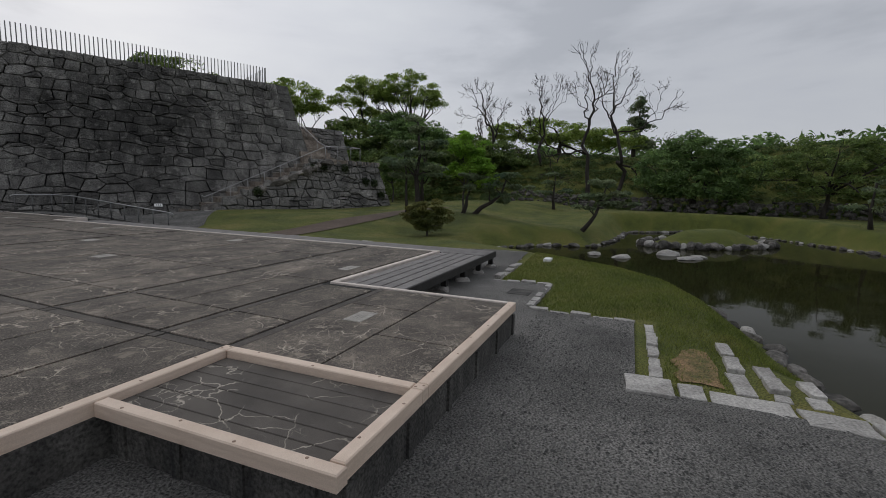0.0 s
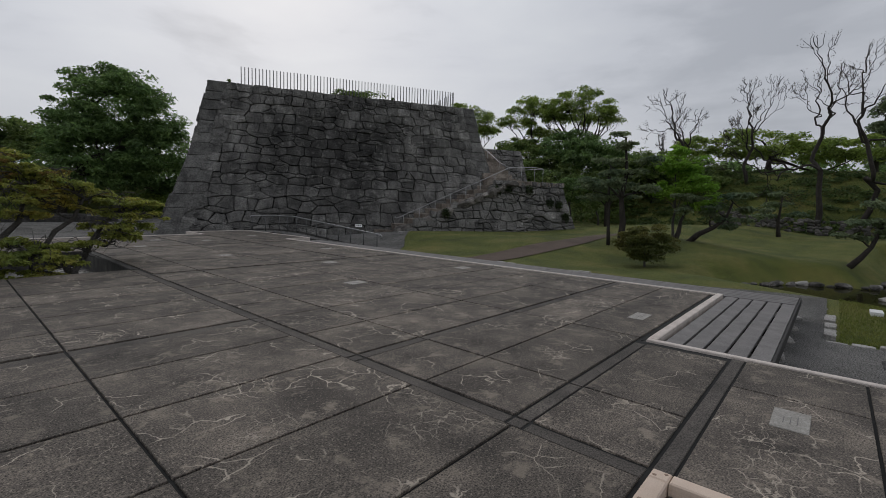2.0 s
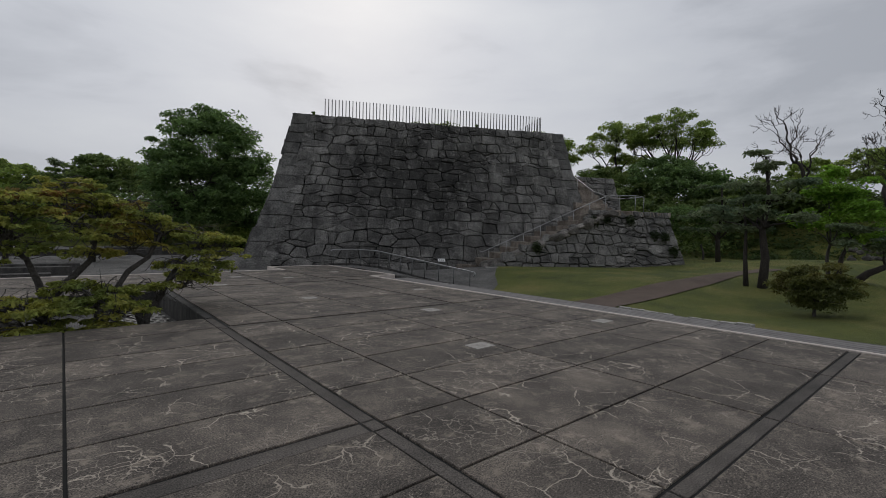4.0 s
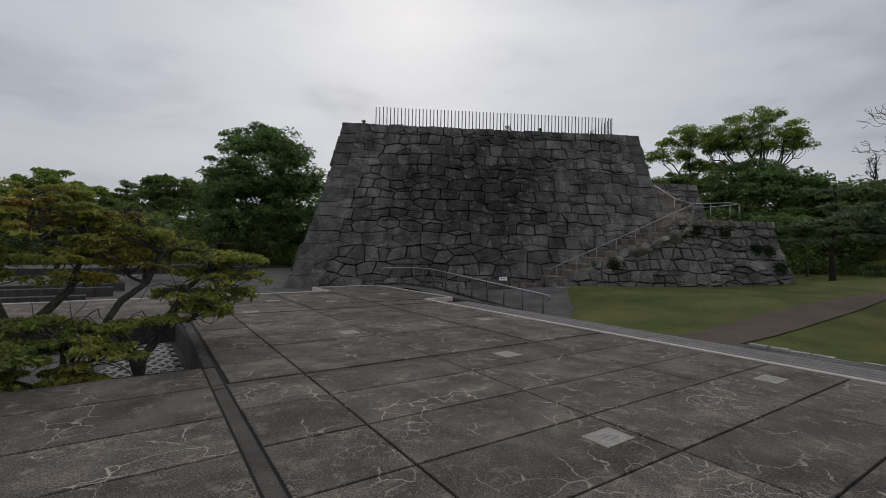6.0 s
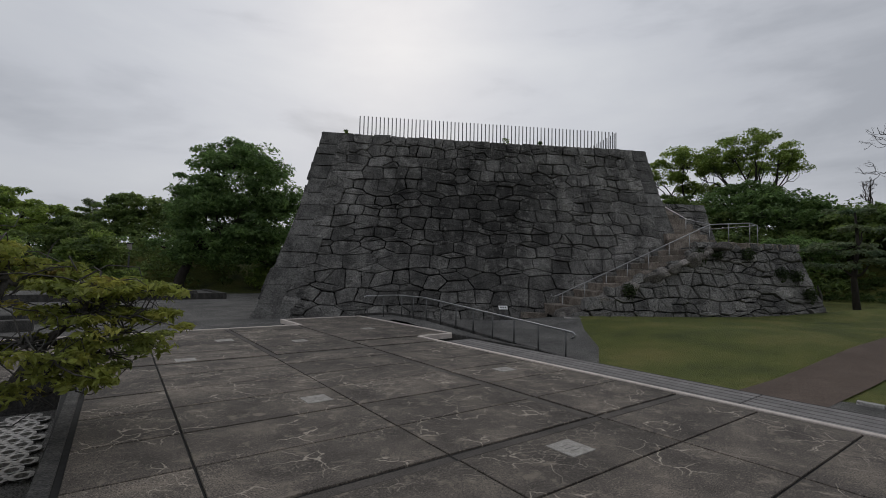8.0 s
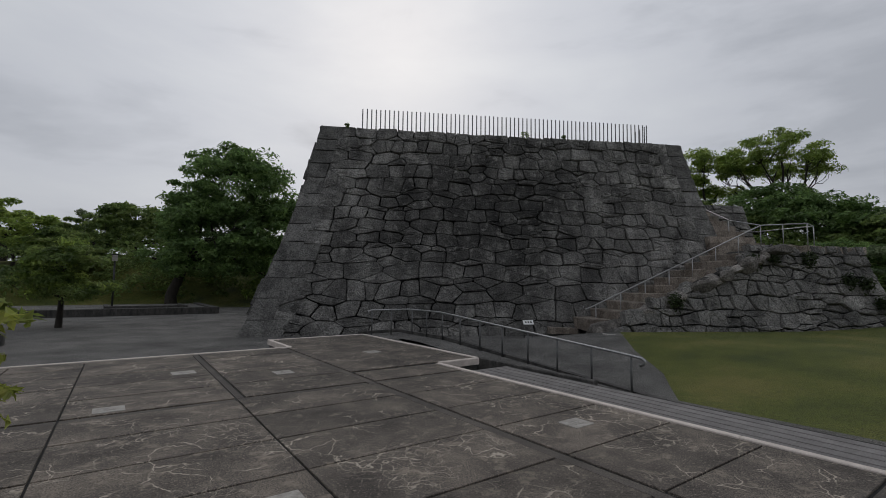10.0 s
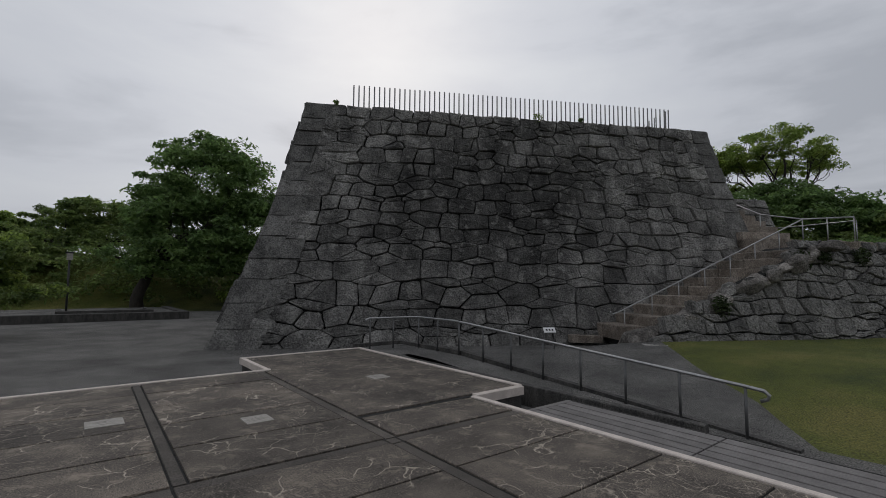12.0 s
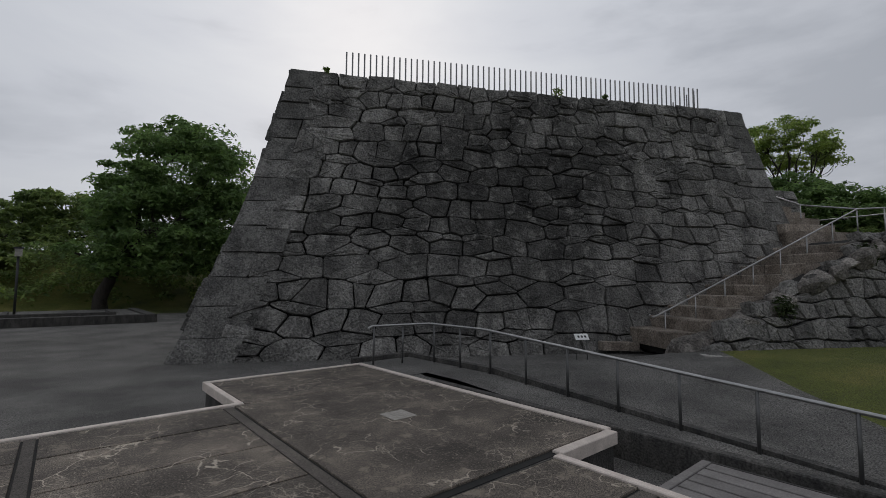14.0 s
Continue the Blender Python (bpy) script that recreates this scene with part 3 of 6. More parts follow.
# ---- stones ----
def stone_data(r, size, seed, flat=1.0):
    """A rough boulder: a ball cut by random planes."""
    bm = bmesh.new()
    bmesh.ops.create_icosphere(bm, subdivisions=2, radius=1.0)
    g = random.Random(seed)
    planes = [(Vector((g.gauss(0, 1), g.gauss(0, 1), g.gauss(0, 0.8))).normalized(), g.uniform(0.55, 0.85)) for _ in range(9)]
    for v in bm.verts:
        for n, d in planes:
            k = v.co.dot(n) - d
            if k > 0:
                v.co -= n * k
        v.co += v.co.normalized() * 0.06 * noise.noise(v.co * 2.5 + Vector((seed, 0, 0)))
        v.co.x *= size[0]
        v.co.y *= size[1]
        v.co.z *= size[2]
    vs, fs = [v.co.copy() for v in bm.verts], [[v.index for v in f.verts] for f in bm.faces]
    bm.free()
    return vs, fs


def boulder(name, x, y, z, size, seed, mat, label, category="rock", group="", turn=None):
    vs, fs = stone_data(1, size, seed)
    a = seed * 1.7 if turn is None else turn
    c, s = math.cos(a), math.sin(a)
    vs = [(v.x * c - v.y * s + x, v.x * s + v.y * c + y, v.z + z) for v in vs]
    return tagged(mesh_object(name, vs, fs, mat), label, category, group)


for i, x in enumerate((5.94, 6.94, 7.94, 8.94, 9.88)):
    boulder("footing_stone", x, -0.06, GROUND + 0.02, (0.16, 0.15, 0.1), i + 1, M["pale_rock"], "rounded pale footing stone under a deck post", "stone", "deck footing stones")


# ---- masonry ----
def stone_piece(place, ring, ln, g, gap, proud, worn):
    """One wall stone from its outline in the wall's plane: sunk sides, broken corners, a slightly tilted and uneven face."""
    n0 = len(ring)
    dense = []
    for q in range(n0):
        a, b = ring[q], ring[(q + 1) % n0]
        d = math.hypot(b[0] - a[0], b[1] - a[1])
        cut = min(0.33, g.choice((0.008, 0.015, 0.025, 0.04, 0.07)) * worn / max(d, 0.01))
        for t in ((cut, 0.36, 0.64, 1 - cut) if d > 0.42 else (cut, 0.5, 1 - cut) if d > 0.22 else (cut, 1 - cut) if d > 0.08 else (0.5,)):
            dense.append((a[0] + (b[0] - a[0]) * t, a[1] + (b[1] - a[1]) * t))
    cx = sum(p[0] for p in dense) / len(dense)
    cy = sum(p[1] for p in dense) / len(dense)
    base = g.uniform(0.1, 1.0) * proud
    tx, ty = g.uniform(-0.10, 0.10) * worn, g.uniform(-0.09, 0.09) * worn
    rough = [(g.choice((0.0, 0.0, 0.004, 0.012)) * worn, g.uniform(-0.020, 0.012) * worn) for _ in dense]
    verts, k = [], len(dense)
    for depth, inset in ((-0.20, gap), (-0.045, gap), (0.0, gap + 0.016 * worn)):
        for (x, y), (ri, ro) in zip(dense, rough):
            dx, dy = x - cx, y - cy
            r = max(0.05, math.hypot(dx, dy))
            m_ = max(0.35, 1 - (inset + ri) / r)
            o = depth if depth < -0.1 else base + depth * worn + tx * dx + ty * dy + ro
            verts.append(place((cx + dx * m_) / ln, cy + dy * m_, o))
    # inner ring keeps the face uneven
    for (x, y), (ri, ro) in zip(dense, rough):
        dx, dy = x - cx, y - cy
        verts.append(place((cx + dx * 0.55) / ln, cy + dy * 0.55, base + (tx * dx + ty * dy) * 0.55 + g.uniform(-0.016, 0.026) * worn))
    verts.append(place(cx / ln, cy, base + g.uniform(-0.01, 0.035) * worn))
    faces = [(lv * k + q, (lv + 1) * k + q, (lv + 1) * k + (q + 1) % k, lv * k + (q + 1) % k) for lv in (0, 1, 2) for q in range(k)]
    faces += [(3 * k + q, 4 * k, 3 * k + (q + 1) % k) for q in range(k)]
    return verts, faces


def half_plane(ring, nx, ny, c):
    """The part of a convex outline where nx x + ny y <= c."""
    out = []
    for (ax, ay), (bx, by) in zip(ring, ring[1:] + ring[:1]):
        da, db = nx * ax + ny * ay - c, nx * bx + ny * by - c
        if da <= 0:
            out.append((ax, ay))
        if da * db < 0:
            t = da / (da - db)
            out.append((ax + (bx - ax) * t, ay + (by - ay) * t))
    return out


def stone_cells(seeds, lo, hi, rise, stretch):
    """Weighted cells round the seeds (x, y, size), as outlines in the wall's plane."""
    p = np.array(seeds)
    q = np.stack([p[:, 0], p[:, 1] * stretch], 1)
    w = p[:, 2] ** 2
    for i in range(len(q)):
        d = np.hypot(*(q - q[i]).T)
        near = [j for j in np.argsort(d)[1:34]]
        ring = [(lo, 0.0), (hi, 0.0), (hi, rise * stretch), (lo, rise * stretch)]
        for j in near:
            n = q[j] - q[i]
            c = (q[j].dot(q[j]) - q[i].dot(q[i]) + w[i] - w[j]) / 2
            ring = half_plane(ring, n[0], n[1], c)
            if len(ring) < 3:
                break
        if len(ring) >= 3:
            ring = [(x, y / stretch) for x, y in ring]
            short = [a for a, b in zip(ring, ring[1:] + ring[:1]) if math.hypot(a[0] - b[0], a[1] - b[1]) > 0.035]
            if len(short) >= 3:
                yield short


def masonry(place, length, rise, row_h, width, seed, corner=0.0, gap=0.010, proud=0.09, keep_if=None):
    """Rough fitted stones in loose courses with small wedges between them. place(k, s, o): a point at share k along the wall,
    s metres down from the top, o metres out. length(s): the wall's length there. Returns vertices, faces and whether it is a corner stone."""
    g = random.Random(seed)
    ln = length(rise / 2)
    lo, hi = (corner * 0.8, ln - corner * 0.8) if corner else (0.0, ln)
    out, seeds, y = [], [], 0.0
    while y < rise:
        sc = 0.80 + 0.42 * y / rise
        h = min(row_h * sc * g.uniform(0.72, 1.28), rise - y + 0.02)
        x = lo - width * g.uniform(0.0, 0.6)
        while x < hi + width * 0.3:
            w = width * sc * g.choice((0.45, 0.62, 0.8, 0.95, 1.1, 1.3, 1.6)) * g.uniform(0.9, 1.1)
            cx, cy = x + w / 2, y + h / 2 + h * g.uniform(-0.05, 0.05)
            if lo < cx < hi and 0 < cy < rise:
                if w > width * 1.1 * sc and g.random() < 0.22:
                    seeds += [(cx - w * 0.04, cy - h * 0.24, 0.36 * width), (cx + w * 0.04, cy + h * 0.28, 0.36 * width)]
                else:
                    seeds.append((cx, cy, g.uniform(0.40, 0.60) * width))
                if g.random() < 0.34 and y + h < rise - 0.2:
                    seeds.append((x + w * g.uniform(-0.08, 0.08), y + h + h * g.uniform(-0.08, 0.08), 0.19 * width * g.uniform(0.3, 1.5)))
            x += w
        y += h
    for ring in stone_cells(seeds, lo, hi, rise, 2.25):
        ring = [(px + 0.05 * noise.noise(Vector((px * 0.9, py * 1.3, seed))), py + (0.13 * noise.noise(Vector((px * 0.55, py * 0.5, seed + 4.0))) + 0.05 * noise.noise(Vector((px * 1.7, py * 1.1, seed + 9.0)))) * min(1.0, py * 2, (rise - py) * 2)) for px, py in ring]
        px, py = sum(p[0] for p in ring) / len(ring), sum(p[1] for p in ring) / len(ring)
        if keep_if and not keep_if(px, py, ring):
            continue
        out.append((py, *stone_piece(place, ring, ln, g, gap * g.choice((0.0, 0.3, 0.8, 1.2, 2.0)), proud, 0.95), 0))
    if corner:
        s, j = 0.0, 0
        while s < rise - 0.1:
            h = min(rise - s, 0.60 * g.uniform(0.85, 1.15) * (0.85 + 0.4 * s / rise))
            if rise - s - h < 0.25:
                h = rise - s
            for side in (0, 1):
                w = corner * ((1.35, 0.85)[(j + side) % 2]) * g.uniform(0.9, 1.1)
                a, b = (0.0, w) if side == 0 else (ln - w, ln)
                cuts = [a, b] if w > corner else ([a, b, b + 0.55] if side == 0 else [a - 0.55, a, b])
                for c0, c1 in zip(cuts, cuts[1:]):
                    ring = [(c0, s), (c1, s + g.uniform(-0.03, 0.03) * (side == 0)), (c1, s + h), (c0, s + h)]
                    out.append((s + h / 2, *stone_piece(place, ring, ln, g, 0.009, 0.07, 0.6), 1))
            s += h
            j += 1
    out.sort(key=lambda t: t[0])
    return [t[1:] for t in out]


def lay(stones, parent, limit, mats, rest_label, first_last=False):
    """Stones as parts; those past the limit join into one."""
    rest = [[], []]
    picked = stones[::-1]
    for n, (v, f, c) in enumerate(picked):
        if n < limit:
            mesh_object("stone", v, f, mats[c], parent)
        else:
            rest[c].append((v, f))
    for c in (0, 1):
        if rest[c]:
            tagged(mesh_object("upper_masonry", *join_data(rest[c]), mats[c], parent), rest_label, kind="stuff")


# the keep's base: its own axes along the front (A), out of the front (N)
TL = Vector((10.6, 25.12, 7.56))
A = Vector((0.874, -0.486, 0)).normalized()
NRM = Vector((-0.486, -0.874, 0)).normalized()
KW, KD, KH = 15.17, 14.0, 8.15


def f_front(s):
    return 0.15 * s + 0.0093 * s * s


def f_side(s):
    return 0.20 * s + 0.0108 * s * s


def keep_point(a, n, z):
    return TL + A * a + NRM * n + Vector((0, 0, z - TL.z))


def front(k, s, o):
    ln = KW + 2 * f_side(s)
    p = keep_point(-f_side(s) + k * ln, f_front(s) + o * 0.97, TL.z - s + o * 0.2)
    return p


def left_face(k, s, o):
    ln = KD + 2 * f_front(s)
    return keep_point(-f_side(s) - o, -KD - f_front(s) + k * ln, TL.z - s + o * 0.2)


def right_face(k, s, o):
    ln = KD + 2 * f_front(s)
    return keep_point(KW + f_side(s) + o, f_front(s) - k * ln, TL.z - s + o * 0.2)


def back_face(k, s, o):
    ln = KW + 2 * f_side(s)
    return keep_point(KW + f_side(s) - k * ln, -KD - f_front(s) - o, TL.z - s)


keep = thing("castle_keep_base", "massive dark weathered granite castle keep base with battered walls", "stone wall")
core_v, core_f = [], []
levels = 10
for i in range(levels + 1):
    s = KH * i / levels
    for k, fn in ((0, front), (0, right_face), (0, back_face), (0, left_face)):
        core_v.append(fn(k, s, 0))
cx = keep_point(KW / 2, -KD / 2, 0)
core_v = [Vector((cx.x + (p.x - cx.x) * 0.982, cx.y + (p.y - cx.y) * 0.982, p.z - (0.02 if i < 4 else 0))) for i, p in enumerate(core_v)]
for i in range(levels):
    for q in range(4):
        core_f.append((i * 4 + q, (i + 1) * 4 + q, (i + 1) * 4 + (q + 1) % 4, i * 4 + (q + 1) % 4))
core_f.append((0, 1, 2, 3))
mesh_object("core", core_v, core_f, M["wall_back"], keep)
KEEP_MATS = (M["keep_stone"], M["corner_stone"])
front_stones = masonry(front, lambda s: KW + 2 * f_side(s), KH, 0.58, 0.84, 11, corner=1.0)


# ---- stair block beside the keep ----
BK_TOP, BK_A0, BK_A1, BK_N = 2.95, 16.2, 19.7, 3.5
stair_wall = thing("stair_flank_wall", "rough grey stone wall flanking castle steps, tufts of fern in joints", "stone wall")


def bn(s):
    return BK_N + 0.26 * s + 0.018 * s * s


def blk_front(k, s, o):
    a0, a1 = 9.6, BK_A1 + 0.19 * s
    return keep_point(a0 + k * (a1 - a0), bn(s) + o, BK_TOP - s + o * 0.25)


def blk_side(k, s, o):
    n1 = bn(s)
    return keep_point(BK_A1 + 0.19 * s + o, n1 - k * (n1 + 6.0), BK_TOP - s + o * 0.2)


BK_H = 3.2


def under_slope(px, py, poly):
    """Keeps stones below the line of the steps."""
    a = 9.6 + px
    return BK_TOP - py < 0.25 + 2.78 * min(1.0, max(0.0, (a - 9.9) / 6.3)) + 0.05


blk = masonry(blk_front, lambda s: BK_A1 - 9.6 + 0.19 * BK_H / 2, BK_H, 0.54, 0.50, 31, gap=0.017, proud=0.12, keep_if=under_slope)
# body behind the stones, cut to the line of the steps
prof = [(9.75, 0.0), (16.0, 2.82), (BK_A1, 2.86)]
bv, bf = [], []
for a, z in prof:
    s = BK_TOP - z
    bv += [keep_point(a, bn(s) - 0.10, z), keep_point(a + (0.6 if a == BK_A1 else 0), bn(3.2) - 0.10, -0.3), keep_point(a + (0.6 if a == BK_A1 else 0), -6, -0.3), keep_point(a, 2.9 if a < 16 else -6, z)]
for i in range(len(prof) - 1):
    o = i * 4
    for q in range(4):
        bf.append((o + q, o + 4 + q, o + 4 + (q + 1) % 4, o + (q + 1) % 4))
bf += [(0, 1, 2, 3), tuple(4 * (len(prof) - 1) + q for q in (3, 2, 1, 0))]
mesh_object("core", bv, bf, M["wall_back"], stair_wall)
# rough coping stones along the slope and the flat top
g = random.Random(77)
for i in range(16):
    a = 9.6 + 6.5 * i / 15
    z = 0.10 + 2.78 * (a - 9.6) / 6.5
    big = (0.95 if i % 3 else 1.2) * (1.1 - 0.45 * i / 15)
    vs, fs = stone_data(1, (g.uniform(0.42, 0.66) * big, g.uniform(0.34, 0.46) * big, g.uniform(0.24, 0.34) * big), 200 + i)
    c = keep_point(a, 3.74 + g.uniform(-0.12, 0.24), z - 0.14)
    tl = math.atan2(2.75, 6.4) * g.uniform(0.3, 1.1)
    rot = Matrix.Rotation(math.atan2(A.y, A.x) + g.uniform(-0.3, 0.3), 3, "Z") @ Matrix.Rotation(-tl, 3, "Y")
    mesh_object("coping_stone", [rot @ v + c for v in vs], fs, M["rusty_rock"], stair_wall)
for i in range(6):
    a = 16.3 + i * 0.6
    mesh_object("coping_stone", *stone_piece(lambda k, s, o: keep_point(k, s, 2.88 + o), [(a, 2.75), (a + 0.58, 2.72), (a + 0.57, 3.62), (a, 3.58)], 1.0, g, 0.01, 0.10, 0.7), M["step_stone"], stair_wall)

# upper wall behind the landing
upper_wall = thing("upper_stair_wall", "grey stone wall above the stair landing", "stone wall")
UP_TOP = 5.5


def up_front(k, s, o):
    a0, a1 = 15.4, 20.2 + 0.22 * s
    return keep_point(a0 + k * (a1 - a0), -2.6 + 0.2 * s + o, UP_TOP - s)


def up_side(k, s, o):
    return keep_point(20.2 + 0.22 * s + o, -2.6 + 0.2 * s - k * 6.0, UP_TOP - s)


UPH = 2.7
uv = []
for fn_a, z in ((0, UP_TOP - 0.02), (UPH, UP_TOP - UPH)):
    s = fn_a
    uv += [keep_point(15.4, -2.72 + 0.2 * s, z), keep_point(20.1 + 0.22 * s, -2.72 + 0.2 * s, z), keep_point(20.1 + 0.22 * s, -9, z), keep_point(15.4, -9, z)]
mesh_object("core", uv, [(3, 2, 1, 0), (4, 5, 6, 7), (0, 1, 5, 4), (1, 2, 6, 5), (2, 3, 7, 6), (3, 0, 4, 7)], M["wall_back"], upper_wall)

# steps: the first flight along the keep, the second back along its side
stairs = thing("stone_steps", "worn broad granite castle steps rising beside the keep", "steps")
STEPS, A_FIRST, TREAD = 9, 9.55, 0.70
for i in range(STEPS):
    z1 = 0.30 + i * 0.298
    a0 = A_FIRST + i * TREAD
    cuts = [1.0, 2.0 + 0.4 * math.sin(i * 2.1), 3.35 + 0.15 * math.sin(i)]
    for n0, n1 in zip(cuts, cuts[1:]):
        ring = [(a0 + 0.03 * math.sin(i + n0), n0 + 0.006), (a0 + 1.2, n0 + 0.006), (a0 + 1.2, n1 - 0.006), (a0 + 0.03 * math.cos(i * 2 + n1), n1 - 0.006)]
        v, f = [], []
        for z, e in ((z1 - 0.42, 0.0), (z1 - 0.03, 0.0), (z1, 0.025)):
            for q, (a, n) in enumerate(ring):
                v.append(keep_point(a + (e if q in (0, 3) else 0), n, z + (0.012 * math.sin(3 * a + n) if z == z1 else 0)))
        for lv in (0, 1):
            f += [(lv * 4 + q, lv * 4 + (q + 1) % 4, lv * 4 + 4 + (q + 1) % 4, lv * 4 + 4 + q) for q in range(4)]
        f.append((8, 9, 10, 11))
        mesh_object("step", v, [q[::-1] for q in f], M["step_stone"], stairs)
for i in range(8):
    z1 = 3.2 + i * 0.29
    n0 = 1.6 - i * 0.5
    v = []
    for z in (2.7, z1):
        v += [keep_point(15.6, n0, z), keep_point(17.6, n0, z), keep_point(17.6, n0 - 0.9, z), keep_point(15.6, n0 - 0.9, z)]
    mesh_object("step", v, [(0, 3, 2, 1), (4, 5, 6, 7), (0, 1, 5, 4), (1, 2, 6, 5), (2, 3, 7, 6), (3, 0, 4, 7)], M["step_stone"], stairs)

flag = thing("flat_stone", "pale flat stone lying on gravel before the steps", "stone")
zf = float(ground_height(16.4, 16.25))
mesh_object("slab", *stone_piece(lambda k, s, o: (k, s, zf + o), [(16.05, 16.3), (16.35, 15.95), (16.8, 16.0), (16.75, 16.4), (16.3, 16.55)], 1.0, random.Random(4), 0.0, 0.05, 0.5), M["pale_rock"], flag)
kerb_s = thing("threshold_stone", "long low granite stone before the first step", "stone")
mesh_object("slab", *stone_piece(lambda k, s, o: keep_point(k, s, -0.1 + o), [(8.5, 1.75), (9.5, 1.8), (9.5, 2.15), (8.5, 2.05)], 1.0, random.Random(6), 0.0, 0.14, 0.5), M["step_stone"], kerb_s)

# rails of the steps
srail = thing("stair_handrail", "dull steel tube handrail climbing the castle steps", "handrail")
RN = 2.55
tube("rail", [keep_point(9.55, RN, 0.70), keep_point(9.5, RN, 0.66), keep_point(9.62, RN, 0.62), keep_point(9.8, RN, 0.68), keep_point(16.6, RN, 3.78), keep_point(18.1, 3.0, 3.84)], 0.024, M["steel"], srail)
tube("rail", [keep_point(16.6, RN, 3.78), keep_point(17.0, 0.5, 4.25), keep_point(16.9, -3.0, 6.0)], 0.024, M["steel"], srail)
tube("rail", [keep_point(18.1, 3.0, 3.84), keep_point(19.2, 2.2, 3.86), keep_point(18.6, -1.0, 3.9)], 0.024, M["steel"], srail)
for i in range(8):
    a = 10.0 + i * 0.94
    zt = 0.68 + (a - 9.8) * (3.1 / 6.8)
    tube("post", [keep_point(a, RN, zt - 0.9), keep_point(a, RN, zt)], 0.018, M["steel"], srail)
for a, n, zt in ((17.3, 2.78, 3.8), (18.1, 3.0, 3.84), (19.2, 2.2, 3.86), (16.95, 0.5, 4.25), (16.9, -1.2, 5.1), (16.9, -3.0, 6.0)):
    tube("post", [keep_point(a, n, zt - 0.95), keep_point(a, n, zt)], 0.018, M["steel"], srail)

# rod fence on the keep
fence = thing("rod_fence", "row of thin upright grey metal rods along the keep top", "fence")
for i in range(69):
    a = 1.55 + i * 0.1845
    p = keep_point(a, -0.75, 7.45)
    tube("rod", [p, p + Vector((0, 0, 1.18))], 0.026, M["fence"], fence, seg=5)
for i in range(34):
    p = keep_point(14.1, -0.93 - i * 0.1845 * 2, 7.45)
    tube("rod", [p, p + Vector((0, 0, 1.18))], 0.026, M["fence"], fence, seg=5)
upper_fence = thing("rod_fence", "short row of thin grey metal rods above the stair wall", "fence")
for i in range(12):
    p = keep_point(16.0 + i * 0.18, -4.6, 5.4)
    tube("rod", [p, p + Vector((0, 0, 1.18))], 0.026, M["fence"], upper_fence, seg=5)

# ---- ramp, its wall and its rail ----
ramp = thing("ramp", "gravelled concrete ramp rising to the terrace", "ramp", kind="structure")
rv = [(10.515, 11.6, GROUND), (11.30, 11.6, GROUND), (11.30, 17.9, -0.02), (10.515, 17.9, -0.02), (11.30, 20.2, -0.02), (10.08, 20.2, -0.02), (10.08, 18.66, -0.02), (10.515, 18.66, -0.02)]
mesh_object("surface", rv, [(0, 1, 2, 3), (3, 2, 4, 5, 6, 7)], M["gravel"], ramp)
mesh_object("shoulder", [(10.08, 15.2, -0.41), (10.375, 15.2, -0.41), (10.375, 18.655, -0.024), (10.08, 18.655, -0.024)], [(0, 1, 2, 3)], M["gravel"], ramp)
mesh_object("kerb", [(11.31, 12.0, GROUND - 0.05), (11.43, 12.0, GROUND - 0.05), (11.43, 17.9, -0.5), (11.31, 17.9, -0.5), (11.43, 20.3, -0.5), (11.31, 20.3, -0.5),
                     (11.31, 12.0, GROUND + 0.05), (11.43, 12.0, GROUND + 0.05), (11.43, 17.9, 0.07), (11.31, 17.9, 0.07), (11.43, 20.3, 0.05), (11.31, 20.3, 0.05)],
            [(6, 7, 8, 9), (9, 8, 10, 11), (7, 1, 2, 8), (8, 2, 4, 10), (0, 6, 9, 3), (3, 9, 11, 5), (0, 1, 7, 6), (4, 5, 11, 10)], M["concrete_side"], ramp)
box("kerb", 10.08, 11.43, 20.31, 20.43, -0.5, 0.05, M["concrete_side"], ramp)
low = thing("low_ramp_wall", "low dark concrete wall beside the ramp", "wall")
box("wall", 10.38, 10.51, 12.65, 18.65, -0.55, -0.075, M["concrete_side"], low, b=0.012)
rail = thing("ramp_handrail", "dull steel handrail on thin dark posts along the ramp", "handrail")
RU = 11.27
tube("rail", [(RU, 12.36, 0.12), (RU, 12.29, 0.15), (RU, 12.27, 0.20), (RU, 12.32, 0.245), (RU, 12.55, 0.27), (RU, 17.85, 0.685), (RU, 18.1, 0.70), (RU, 19.4, 0.70), (RU - 0.04, 19.5, 0.70), (10.2, 19.86, 0.68), (10.12, 19.88, 0.65), (10.13, 19.87, 0.61)], 0.022, M["steel"], rail)
for y, zt, zb in ((12.52, 0.25, -0.40), (13.31, 0.33, -0.33), (14.1, 0.39, -0.27), (14.88, 0.45, -0.2), (15.65, 0.51, -0.14), (16.41, 0.57, -0.08), (17.16, 0.63, -0.02), (17.91, 0.68, 0.0), (18.65, 0.69, 0.0), (19.38, 0.69, 0.0)):
    tube("post", [(RU, y, zb - 0.05), (RU, y, zt)], 0.019, M["post_steel"], rail)
for x, y in ((10.75, 19.68), (10.22, 19.85)):
    tube("post", [(x, y, -0.06), (x, y, 0.68)], 0.019, M["post_steel"], rail)

